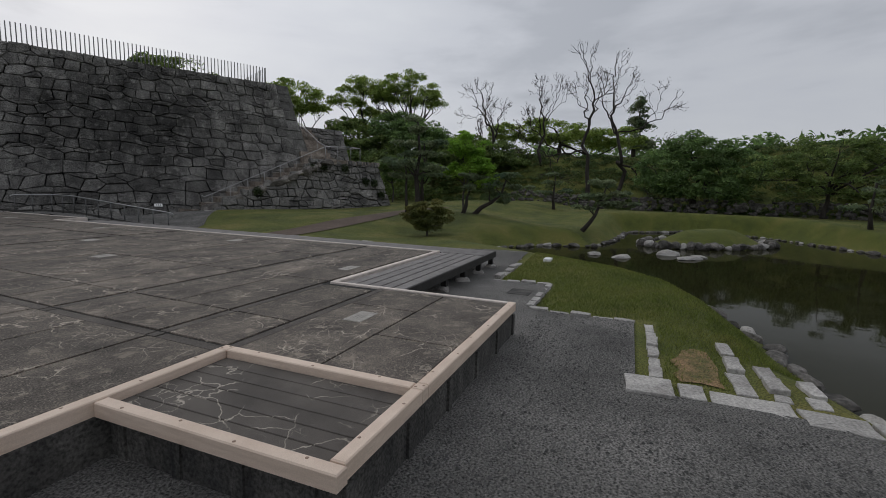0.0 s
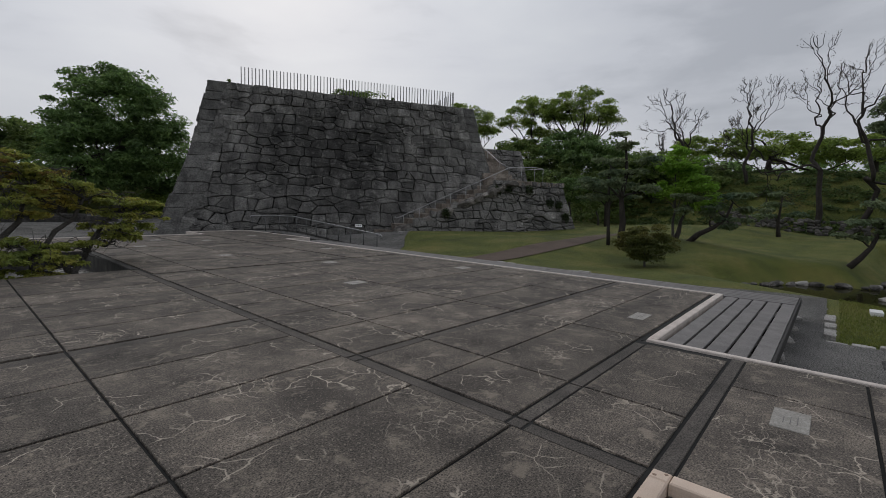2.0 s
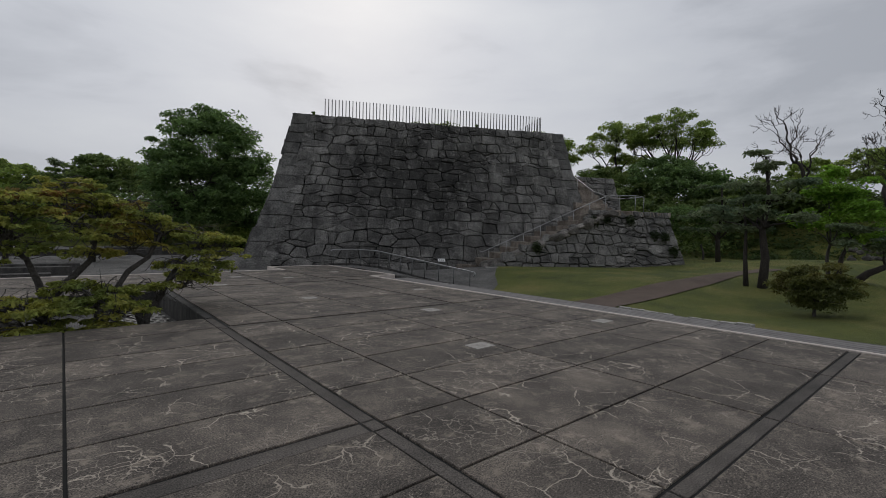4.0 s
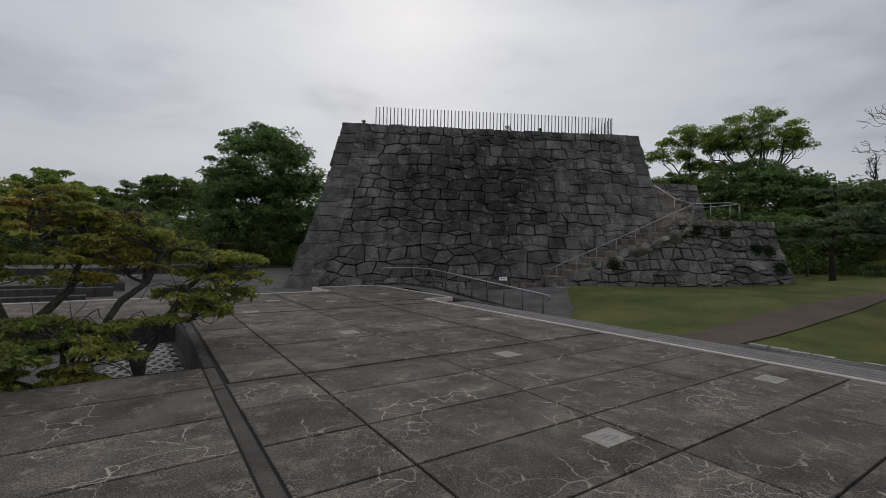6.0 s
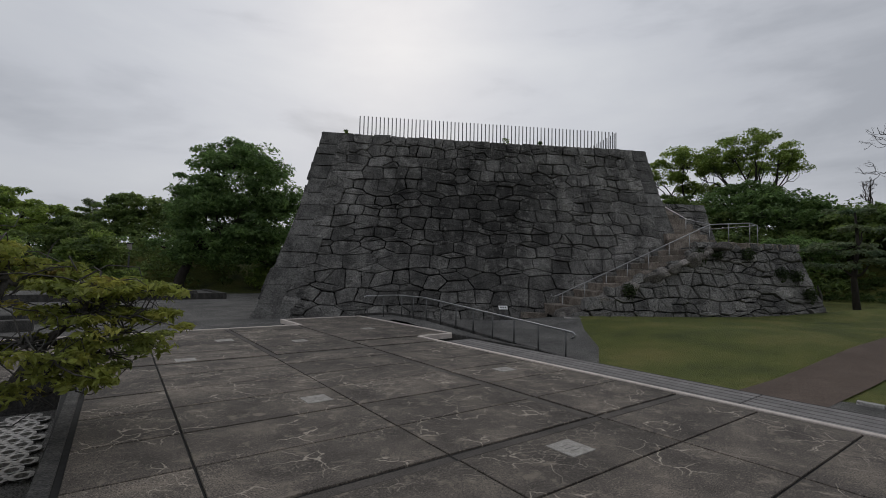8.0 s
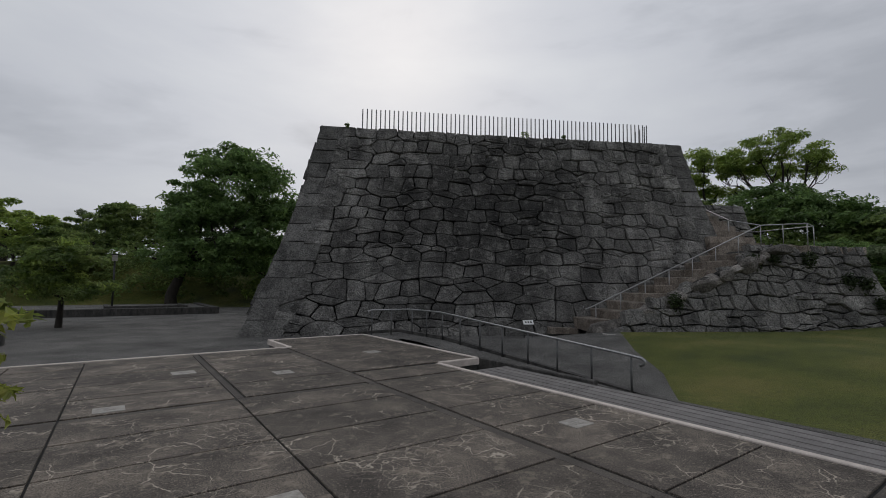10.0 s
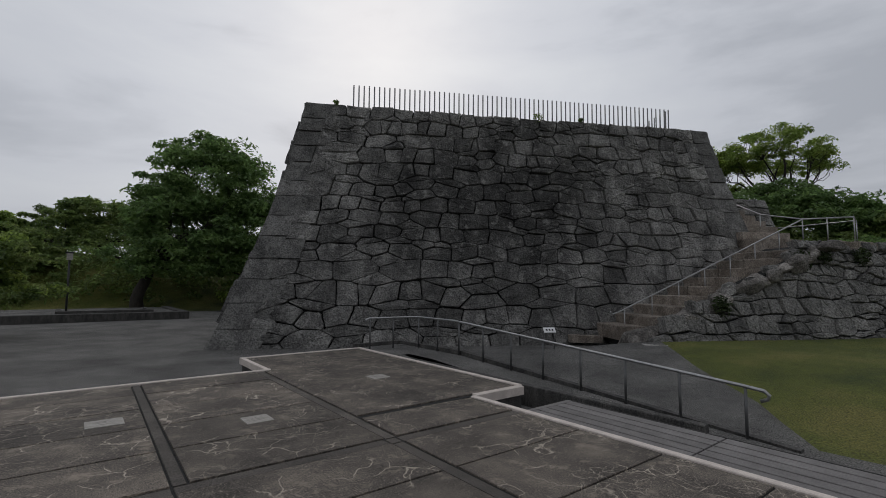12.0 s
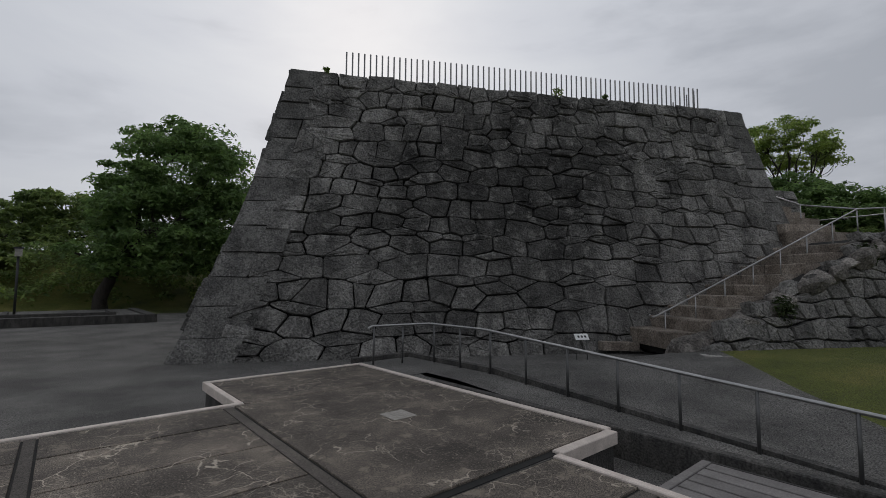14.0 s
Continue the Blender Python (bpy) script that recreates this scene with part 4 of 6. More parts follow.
# ---- sign ----
sign = thing("sign_board", "small white slanted sign with dark lettering on two thin legs", "sign")
sc = Vector((15.75, 19.05, 0.18))
d = A * 0.18
up = (Vector((0, 0, 0.75)) - NRM * 0.65).normalized() * 0.09
th = NRM * 0.012 + Vector((0, 0, 0.01))
pts = [sc - d - up, sc + d - up, sc + d + up, sc - d + up]
board = mesh_object("board", pts + [p - th for p in pts], [(0, 1, 2, 3), (7, 6, 5, 4), (0, 4, 5, 1), (1, 5, 6, 2), (2, 6, 7, 3), (3, 7, 4, 0)], M["white_paint"], sign)
for k in (-0.5, 0.0, 0.5):
    q = sc + d * k + th * 0.3
    mesh_object("lettering", [q - d * 0.14 - up * 0.35, q + d * 0.14 - up * 0.35, q + d * 0.14 + up * 0.35, q - d * 0.14 + up * 0.35], [(0, 1, 2, 3)], M["ink"], board)
for k in (-0.8, 0.8):
    b = sc + d * k
    tube("leg", [(b.x, b.y, float(ground_height(b.x, b.y)) - 0.03), b - th], 0.012, M["post_steel"], sign)


# ---- kerbs, slabs and shore stones ----
def slab(name, x0, x1, y0, y1, z, th, seed, mat, label, category, group):
    g = random.Random(seed)
    j = lambda: g.uniform(-0.017, 0.017)
    xm, ym = (x0 + x1) / 2, (y0 + y1) / 2
    ring = [(x0 + j(), y0 + j()), (xm + j(), y0 + j() * 0.7), (x1 + j(), y0 + j()), (x1 + j() * 0.7, ym + j()), (x1 + j(), y1 + j()), (xm + j(), y1 + j() * 0.7), (x0 + j(), y1 + j()), (x0 + j() * 0.7, ym)]
    t = thing(name, label, category, group)
    mesh_object("stone", *stone_piece(lambda k, s, o: (k, s, z + o), ring, 1.0, g, 0.004, th, 0.2), mat, t)


n = 0
zk = GROUND
for k in range(6):
    slab("kerb_stone", 4.30 + k * 0.345, 4.63 + k * 0.345, -3.46, -3.33, zk, 0.075, n, M["pale_rock"], "pale granite kerb stone edging the grass", "kerb", "kerb stones")
    n += 1
for k in range(5):
    slab("kerb_stone", 6.38, 6.52, -3.22 + k * 0.31, -2.93 + k * 0.31, zk, 0.075, n, M["pale_rock"], "pale granite kerb stone edging the grass", "kerb", "kerb stones")
    n += 1
for k in range(6):
    slab("kerb_stone", 6.52 + k * 0.33, 6.82 + k * 0.33, -1.74, -1.62, zk, 0.075, n, M["pale_rock"], "pale granite kerb stone edging the grass", "kerb", "kerb stones")
    n += 1
for k in range(4):
    slab("kerb_stone", 8.4, 8.54, -1.7 + k * 0.3, -1.42 + k * 0.3, zk, 0.075, n, M["pale_rock"], "pale granite kerb stone edging the grass", "kerb", "kerb stones")
    n += 1
for k in range(7):
    slab("kerb_stone", 8.6 + k * 0.42, 8.98 + k * 0.42, -0.66, -0.5, zk, 0.09, n, M["pale_rock"], "pale granite kerb stone edging the grass", "kerb", "kerb stones")
    n += 1
SLABS = [(3.86, 4.27, -3.52, -3.10), (3.92, 4.27, -3.79, -3.57), (3.81, 4.22, -4.47, -3.84), (3.80, 4.14, -4.98, -4.50), (3.84, 4.12, -5.4, -5.02),
         (5.37, 5.80, -4.26, -4.12), (4.86, 5.28, -4.27, -4.10), (4.25, 4.81, -4.26, -4.08), (4.82, 5.14, -4.55, -4.38), (4.45, 4.78, -4.54, -4.37), (4.24, 4.42, -4.52, -4.39), (4.50, 4.88, -4.84, -4.70), (4.23, 4.47, -4.82, -4.66)]
for x0, x1, y0, y1 in SLABS:
    slab("paving_slab", x0, x1, y0, y1, zk, 0.055, n, M["pale_rock"], "pale worn granite slab laid in gravel by the pond", "stone slab", "granite slabs by the pond")
    n += 1
cover = thing("drain_cover", "dark square drain cover in the gravel", "drain cover")
box("cover", 7.3, 7.75, -1.5, -1.1, GROUND, GROUND + 0.03, M["concrete_side"], cover)
post = thing("white_marker", "small white marker plate standing in grass", "marker")
zm = float(ground_height(11.0, -1.15))
box("plate", 10.9, 11.25, -1.3, -1.12, zm - 0.02, zm + 0.07, M["white_paint"], post)
for k in range(9):
    yk = 7.85 - k * 0.34
    slab("kerb_stone", 12.26 + k * 0.03, 12.40 + k * 0.03, yk - 0.33, yk, float(ground_height(12.3, yk)) - 0.01, 0.10, n, M["pale_rock"], "pale kerb stone edging the lawn by the boardwalk", "kerb", "lawn kerb stones")
    n += 1

g = random.Random(3)
shore = [Vector((*p, 0)) for p in POND]
near_mat = (M["rock"], M["pale_rock"])
idx = 0
for a, b in zip(shore[:17], shore[1:18]):
    d = (b - a).length
    near = a.x < 11
    m = int(d / (0.42 if near else 0.38))
    way = math.atan2(b.y - a.y, b.x - a.x)
    for i in range(m):
        p = a.lerp(b, (i + g.uniform(0.3, 0.7)) / m)
        r = g.uniform(0.17, 0.27) if near else g.uniform(0.10, 0.24) * (0.75 if a.x < 16 else 1.0)
        size = (r * 1.35, r * 0.7, 0.10) if near else (r * 1.35, r * 0.8, r * 0.55)
        boulder("shore_stone", p.x + g.uniform(-0.05, 0.05), p.y + g.uniform(-0.06, 0.06) + (0.08 if near else 0), WATER + g.uniform(0.0, 0.07), size, 400 + idx, M["rock"] if idx % 7 else M["pale_rock"], "flat dark weathered shore stone at the pond edge", "stone", "pond shore stones", turn=way + g.uniform(-0.25, 0.25))
        idx += 1
c, s = math.cos(radians(-52)), math.sin(radians(-52))
for i in range(58):
    w = 2 * math.pi * i / 58
    ex, ey = math.cos(w) * ISLAND_AX[0], math.sin(w) * ISLAND_AX[1]
    r = g.uniform(0.14, 0.27)
    boulder("islet_stone", ISLAND[0] + ex * c - ey * s, ISLAND[1] + ex * s + ey * c, WATER + g.uniform(0.06, 0.14), (r * 1.3, r * 0.9, r * 0.9), 600 + i, M["rock"] if i % 6 else M["pale_rock"], "rough dark stone ringing the grassy islet", "stone", "islet stones")
for x, y, sx, sy, sz in ((17.6, -2.9, 0.6, 0.35, 0.22), (19.5, -4.6, 0.7, 0.45, 0.3), (18.6, -5.2, 0.75, 0.4, 0.16), (19.3, -5.6, 0.5, 0.35, 0.14), (17.9, -1.9, 0.4, 0.3, 0.15)):
    boulder("pond_rock", x, y, WATER + 0.02, (sx * 0.8, sy * 0.8, sz * 0.7), int(x * 10), M["pale_rock"], "pale flat rock rising from the pond", "rock", "pond rocks", turn=-0.9)

# dry stone wall at the bank's foot
bank = thing("bank_wall", "low dry wall of mixed field stones at the bank", "stone wall")
chunks = []
for i in range(620):
    y = g.uniform(-34, 6.5)
    row = g.randrange(5)
    r = g.uniform(0.09, 0.2)
    vs, fs = stone_data(1, (r * 0.9, r * 1.35, r), i)
    zb = float(ground_height(36.3 + 0.106 * y - 0.6, y))
    chunks.append(([(v.x + 38.2 + 0.106 * y + 0.1 * row, v.y + y, v.z + zb + 0.1 + row * 0.2) for v in vs], fs))
tagged(mesh_object("field_stones", *join_data(chunks), M["rock"], bank), "mixed grey field stones", kind="stuff")


# ---- trees ----
def leaf_cloud(centres, radii, per, size, rs, flat=0.6, droop=0.0, lift=0.72):
    """Leaves round the centres, as vertices and quads; each leaf is an island of its own."""
    c = np.repeat(np.asarray(centres, float), per, 0)
    r = np.repeat(np.asarray(radii, float), per, 0)[:, None]
    n = len(c)
    d = rs.normal(size=(n, 3))
    d /= np.linalg.norm(d, axis=1)[:, None]
    d[:, 2] = np.where(rs.uniform(size=n) < lift, np.abs(d[:, 2]), d[:, 2])
    rad = rs.uniform(0.25, 1.0, (n, 1)) ** 0.6
    p = c + d * rad * r * np.array([1, 1, flat])
    p[:, 2] -= droop * rad[:, 0] * r[:, 0]
    up = rs.normal(size=(n, 3)) * 0.75 + np.array([0, 0, 1.0]) + d * 0.5
    up /= np.linalg.norm(up, axis=1)[:, None]
    t = np.cross(up, rs.normal(size=(n, 3)))
    t /= np.linalg.norm(t, axis=1)[:, None] + 1e-9
    b = np.cross(up, t)
    s = size * rs.uniform(0.6, 1.35, (n, 1))
    bend = up * s * 0.18
    v = np.stack([p - t * s, p - b * s * 0.42 + bend, p + t * s, p + b * s * 0.42 + bend], 1).reshape(-1, 3)
    f = np.arange(4 * n).reshape(-1, 4)
    return v, f


def leaf_mesh(name, v, f, mat, parent, label=""):
    me = bpy.data.meshes.new(name)
    me.from_pydata(v.tolist(), [], f.tolist())
    me.materials.append(mat)
    ob = new(name, me)
    ob.parent = parent
    ob["kind"] = "stuff"
    if label:
        ob["label"] = label
    return ob


def bough(p0, p1, r0, r1, rs, bend=0.12, n=5, sag=0.0):
    """A crooked limb from p0 to p1."""
    p0, p1 = np.asarray(p0, float), np.asarray(p1, float)
    ln = np.linalg.norm(p1 - p0)
    k = rs.normal(size=3) * ln * bend
    k2 = rs.normal(size=3) * ln * bend * 0.5
    pts, rad = [], []
    for i in range(n + 1):
        t = i / n
        pts.append(tuple(p0 + (p1 - p0) * t + k * math.sin(math.pi * t) + k2 * math.sin(2 * math.pi * t) + np.array([0, 0, sag * ln * math.sin(math.pi * t)])))
        rad.append(r0 + (r1 - r0) * t)
    return pts, rad


def crown_tree(name, label, base, trunk, lobes, clumps, clump_r, per, size, mat, seed, bark="bark", trunk_r=0.3, flat=0.6, shell=0.55, limbs=14, second=None, category="tree", group="", dome=False):
    """trunk: the fork's offset from the base. lobes: (centre offset, radii) of the crown."""
    rs = np.random.RandomState(seed)
    t = thing(name, label, category, group)
    base = np.asarray(base, float)
    fork = base + np.asarray(trunk, float)
    chunks = [tube_data(*bough(base - np.array([0, 0, 0.15]), fork, trunk_r, trunk_r * 0.62, rs, 0.05, 7), 9)]
    cs, rr = [], []
    vol = np.array([lb[1][0] * lb[1][1] + lb[1][0] * lb[1][2] for lb in lobes])
    for (off, rad), m in zip(lobes, np.maximum(3, (clumps * vol / vol.sum()).astype(int))):
        d = rs.normal(size=(m, 3))
        d /= np.linalg.norm(d, axis=1)[:, None]
        d[:, 2] = np.where(d[:, 2] < -0.35, -0.35 * rs.uniform(0, 1, m), d[:, 2])
        if dome:
            d[:, 2] = np.abs(d[:, 2])
        k = rs.uniform(shell, 1.0, (m, 1))
        c = base + np.asarray(off, float) + d * k * np.asarray(rad, float)
        cs.append(c)
        rr.append(clump_r * rs.uniform(0.6, 1.35, m))
    cs, rr = np.concatenate(cs), np.concatenate(rr)
    # a few main limbs spread far apart, and branches from them to the leaf clumps
    picks, dist = [int(np.argmax(cs[:, 2]))], np.full(len(cs), 1e9)
    while len(picks) < min(len(cs), max(4, limbs // 4)):
        dist = np.minimum(dist, np.linalg.norm(cs - cs[picks[-1]], axis=1))
        picks.append(int(np.argmax(dist)))
    joints = []
    for i in picks:
        pts, rad = bough(fork, fork + (cs[i] - fork) * 0.8, trunk_r * 0.48, trunk_r * 0.12, rs, 0.09, 7, 0.05)
        chunks.append(tube_data(pts, rad, 6))
        joints += list(zip(pts[3:], rad[3:]))
    jp, jr = np.array([j[0] for j in joints]), [j[1] for j in joints]
    for i in rs.permutation(len(cs))[:limbs * 2]:
        j = int(np.argmin(np.linalg.norm(jp - cs[i], axis=1) + 0.4 * np.maximum(0, jp[:, 2] - cs[i, 2])))
        chunks.append(tube_data(*bough(jp[j], cs[i], jr[j] * 0.6, trunk_r * 0.04, rs, 0.12, 4, 0.04), 5, False))
    mesh_object("trunk", *join_data(chunks), M[bark], t, smooth=True)
    if second:
        pick = rs.uniform(size=len(cs)) < second[1]
        if pick.any():
            leaf_mesh("tinted_leaves", *leaf_cloud(cs[pick], rr[pick], per, size, rs, flat), M[second[0]], t)
        cs, rr = cs[~pick], rr[~pick]
    leaf_mesh("crown", *leaf_cloud(cs, rr, per, size, rs, flat), M[mat], t)
    return t


def bare_tree(name, label, base, height, seed, spread=0.32, trunk_r=0.16, depth=6, lean=(0, 0), buds=True):
    rs = np.random.RandomState(seed)
    t = thing(name, label, "tree", "bare trees")
    chunks, tips = [], []

    def grow(p, d, ln, r, k):
        q = p + d * ln
        chunks.append(tube_data(*bough(p, q, r, r * 0.76, rs, 0.12, 4), 6 if k > 2 else 4, False))
        if k == 0:
            tips.append(q)
            return
        for i in range(3 if k in (depth - 1, 1) else 2):
            bend = spread * (1.0 if i == 0 else 3.0)
            e = d + rs.normal(size=3) * bend + np.array([0, 0, 0.34 if i == 0 else 0.08])
            e /= np.linalg.norm(e)
            if k == depth:
                grow(q, e, height * 0.17 * (1.0 if i == 0 else rs.uniform(0.6, 0.9)), r * (0.74 if i == 0 else 0.46), k - 1)
            else:
                grow(q, e, ln * (0.82 if i == 0 else rs.uniform(0.62, 0.92)), max(0.016, r * (0.74 if i == 0 else rs.uniform(0.42, 0.56))), k - 1)
        if k < 3:
            tips.append(q)

    d0 = np.array([lean[0], lean[1], 1.0])
    d0 /= np.linalg.norm(d0)
    first = height * 0.30
    grow(np.asarray(base, float) - np.array([0, 0, 0.2]), d0, first, trunk_r, depth)
    mesh_object("trunk", *join_data(chunks), M["bark"], t, smooth=True)
    if buds:
        leaf_mesh("bud_haze", *leaf_cloud(tips, np.full(len(tips), height * 0.018), 4, height * 0.004, rs, 0.8), M["bud"], t)
    return t


def pine(name, label, base, pads, seed, trunk_pts, trunk_r=0.13, per=420, size=0.09, group="garden pines"):
    """A trained pine: flat needle pads on crooked limbs. pads: (offset, radius)."""
    rs = np.random.RandomState(seed)
    t = thing(name, label, "pine tree", group)
    base = np.asarray(base, float)
    tp = [base + np.asarray(p, float) for p in trunk_pts]
    tp[0] = tp[0] - np.array([0, 0, 0.15])
    rad = [trunk_r * (1 - 0.75 * i / (len(tp) - 1)) for i in range(len(tp))]
    chunks = [tube_data(tp, rad, 8)]
    cs, rr = [], []
    for off, r in pads:
        c = base + np.asarray(off, float)
        j = min(range(1, len(tp)), key=lambda i: np.linalg.norm(tp[i] - c) + 0.4 * max(0, tp[i][2] - c[2]))
        chunks.append(tube_data(*bough(tp[j], c, rad[j] * 0.55, 0.012, rs, 0.1, 5), 5))
        for _ in range(max(3, int(r * 7))):
            a, k = rs.uniform(0, 6.28), rs.uniform(0.1, 0.95) * r
            cs.append(c + np.array([math.cos(a) * k, math.sin(a) * k, rs.uniform(-0.05, 0.07)]))
            rr.append(rs.uniform(0.28, 0.42) * min(1.0, r + 0.3))
    mesh_object("trunk", *join_data(chunks), M["bark"], t, smooth=True)
    n = len(cs)
    leaf_mesh("needles", *leaf_cloud(cs, rr, max(40, int(per * len(pads) / n)), size, rs, 0.45), M["pine"], t)
    return t


def gz(x, y):
    return float(ground_height(x, y))


# the maples by the pit
def low_maple(base, stems, pads, seed, label, second=("rusty", 0.1), per=62):
    """stems: rows of trunk points. pads: (offset, radius) of thin leaf layers at the limbs' ends."""
    rs = np.random.RandomState(seed)
    t = thing("maple_tree", label, "maple tree", "maples by the pit")
    base = np.asarray(base, float)
    chunks, joints = [], []
    for st in stems:
        tp = [base + np.asarray(p, float) for p in st]
        rd = [0.075 - 0.045 * i / (len(tp) - 1) for i in range(len(tp))]
        chunks.append(tube_data([tuple(p) for p in tp], rd, 9))
        joints += list(zip(tp[1:], rd[1:]))
    cs, rr = [], []
    for off, r in pads:
        c = base + np.asarray(off, float)
        jp, jr = min(joints, key=lambda q: np.linalg.norm(q[0] - c) + 0.5 * max(0.0, q[0][2] - c[2]))
        pts, rd = bough(jp, c, max(0.02, jr * 0.75), 0.011, rs, 0.17, 7, 0.03)
        chunks.append(tube_data(pts, rd, 6))
        for _ in range(int(16 * r / 0.5)):
            a, k = rs.uniform(0, 6.28), math.sqrt(rs.uniform(0, 1)) * r
            e = c + np.array([math.cos(a) * k, math.sin(a) * k, rs.uniform(-0.06, 0.07) - 0.25 * k * k])
            cs.append(e)
            rr.append(rs.uniform(0.10, 0.21))
            q, rq = bough(pts[rs.randint(3, 8)], e, 0.011, 0.003, rs, 0.2, 4)
            chunks.append(tube_data(q, rq, 4, False))
        for _ in range(7):
            q, rq = bough(pts[rs.randint(2, 7)], np.array(pts[5]) + rs.normal(size=3) * np.array([0.28, 0.28, 0.16]), 0.009, 0.002, rs, 0.25, 5)
            chunks.append(tube_data(q, rq, 4, False))
    cs, rr = np.array(cs), np.array(rr)
    mesh_object("trunk", *join_data(chunks), M["grey_bark"], t, smooth=True)
    pick = (rs.uniform(size=len(cs)) < second[1]) & (cs[:, 2] > np.median(cs[:, 2]))
    leaf_mesh("crown", *leaf_cloud(cs[~pick], rr[~pick], per, 0.042, rs, 0.35), M["maple"], t)
    leaf_mesh("reddish_leaves", *leaf_cloud(cs[pick], rr[pick], per, 0.042, rs, 0.35), M[second[0]], t)


PZ = -0.44
low_maple((1.95, 11.4, PZ), [[(0, 0, -0.1), (0.05, -0.03, 0.3), (0.22, 0.0, 0.55), (0.4, 0.1, 0.9), (0.6, 0.1, 1.25), (0.85, 0.05, 1.5)], [(0.02, 0.02, 0.1), (-0.1, 0.1, 0.5), (-0.35, 0.15, 0.85), (-0.2, 0.2, 1.1), (0.1, 0.15, 1.35), (0.3, 0.2, 1.8)]],
          [((0.95, -0.1, 1.75), 0.5), ((1.3, 0.1, 1.7), 0.42), ((1.2, -0.2, 1.45), 0.5), ((0.8, 0.2, 1.5), 0.5), ((0.55, -0.3, 1.25), 0.45), ((1.15, 0.3, 1.2), 0.45), ((0.85, -0.35, 1.02), 0.42), ((0.3, 0.3, 1.95), 0.5), ((0.6, 0.4, 1.85), 0.45), ((0.0, 0.0, 2.1), 0.5), ((-0.4, 0.2, 2.3), 0.5), ((0.9, 0.5, 1.0), 0.4), ((0.1, -0.35, 0.85), 0.4), ((-0.45, 0.1, 1.95), 0.5), ((-0.1, 0.3, 1.65), 0.4)], 71, "low spreading maple with yellow-green leaves beside the sunken pit")
low_maple((0.6, 11.5, PZ), [[(0, 0, -0.1), (0.04, 0.0, 0.5), (-0.05, 0.05, 0.95), (-0.2, 0.1, 1.35), (-0.5, 0.1, 1.6)], [(0.02, 0, 0.6), (0.3, 0.05, 0.95), (0.6, 0.0, 1.3), (0.7, 0.1, 1.7)]],
          [((-0.3, 0.0, 2.35), 0.6), ((0.4, 0.1, 2.4), 0.6), ((-0.9, 0.1, 2.2), 0.6), ((0.8, 0.0, 2.2), 0.5), ((0.1, -0.3, 2.1), 0.6), ((-0.6, -0.3, 1.9), 0.55), ((0.9, -0.2, 1.85), 0.5), ((0.4, -0.4, 1.75), 0.5), ((-1.3, 0.3, 1.8), 0.6), ((-0.2, -0.4, 1.55), 0.45), ((0.75, 0.2, 1.45), 0.4), ((-0.9, -0.2, 1.4), 0.5), ((-1.8, 0.2, 2.1), 0.6), ((0.3, 0.4, 2.6), 0.5)], 72, "spreading maple with reddish tips growing in the sunken pit", second=("rusty", 0.18))
low_maple((1.2, 10.5, PZ), [[(0, 0, -0.1), (0.02, 0.0, 0.2), (0.0, 0.05, 0.42)], [(0, 0, 0.1), (-0.3, 0, 0.3), (-0.6, 0.05, 0.45)]],
          [((0.0, -0.1, 0.78), 0.45), ((0.35, 0.0, 0.62), 0.4), ((-0.4, -0.1, 0.72), 0.45), ((-0.9, 0.0, 0.75), 0.5), ((0.1, -0.3, 0.42), 0.35), ((-0.5, -0.3, 0.45), 0.4), ((-1.4, 0.0, 0.7), 0.5), ((-1.0, -0.3, 0.4), 0.4), ((0.3, 0.3, 0.85), 0.4), ((-0.2, 0.2, 0.95), 0.4)], 73, "low maple shrub with bright green leaves at the pit edge", second=("rusty", 0.1), per=95)

# trees behind the yard
crown_tree("camphor_tree", "huge dark green broadleaf tree with a dense billowing crown", (8.2, 46.2, gz(8.2, 46.2)), (0.6, 0.3, 3.0),
           [((4.3, 2.0, 7.6), (5.0, 5.0, 5.3)), ((1.9, 1.6, 5.6), (3.3, 3.3, 3.3)), ((7.2, 1.0, 5.0), (3.0, 3.2, 3.2)), ((3.2, -1.0, 5.0), (4.2, 3.0, 3.2)), ((4.6, 2.2, 11.0), (2.4, 2.4, 1.6)), ((7.8, 0.5, 1.8), (2.0, 1.6, 1.2)), ((-0.6, 0.3, 3.0), (2.0, 2.0, 1.6)), ((2.0, -1.5, 2.8), (3.2, 2.4, 1.4)), ((6.0, -0.5, 3.0), (2.6, 2.4, 1.6)), ((4.4, 0.5, 8.0), (4.4, 4.0, 4.4))], 480, 0.95, 120, 0.17, "camphor", 81, trunk_r=0.42, limbs=26, shell=0.72)
bare_tree("bare_treetop", "sparse leafless treetop rising above a dense crown", (12.6, 48.6, 9.6), 2.9, 83, trunk_r=0.1, depth=6, spread=0.34)
crown_tree("camphor_tree", "round dark green tree behind the yard", (6.4, 61, gz(6.4, 61)), (0, 0, 1.4), [((0.3, 0, 3.0), (3.4, 3.2, 2.0)), ((2.5, -1.5, 2.2), (2.8, 2.4, 1.8))], 110, 0.9, 105, 0.2, "shrub", 84, limbs=10, shell=0.7)
crown_tree("broadleaf_tree", "light green open-crowned tree on the far bank", (-3.2, 66, gz(-3, 66)), (0, 0, 2.6), [((0, 0, 4.4), (3.8, 3.2, 1.9)), ((-3.0, 0, 3.2), (2.6, 2.4, 1.6)), ((2.8, 0, 3.0), (2.4, 2.4, 1.4))], 80, 0.8, 120, 0.2, "fresh", 85, limbs=14, shell=0.6)
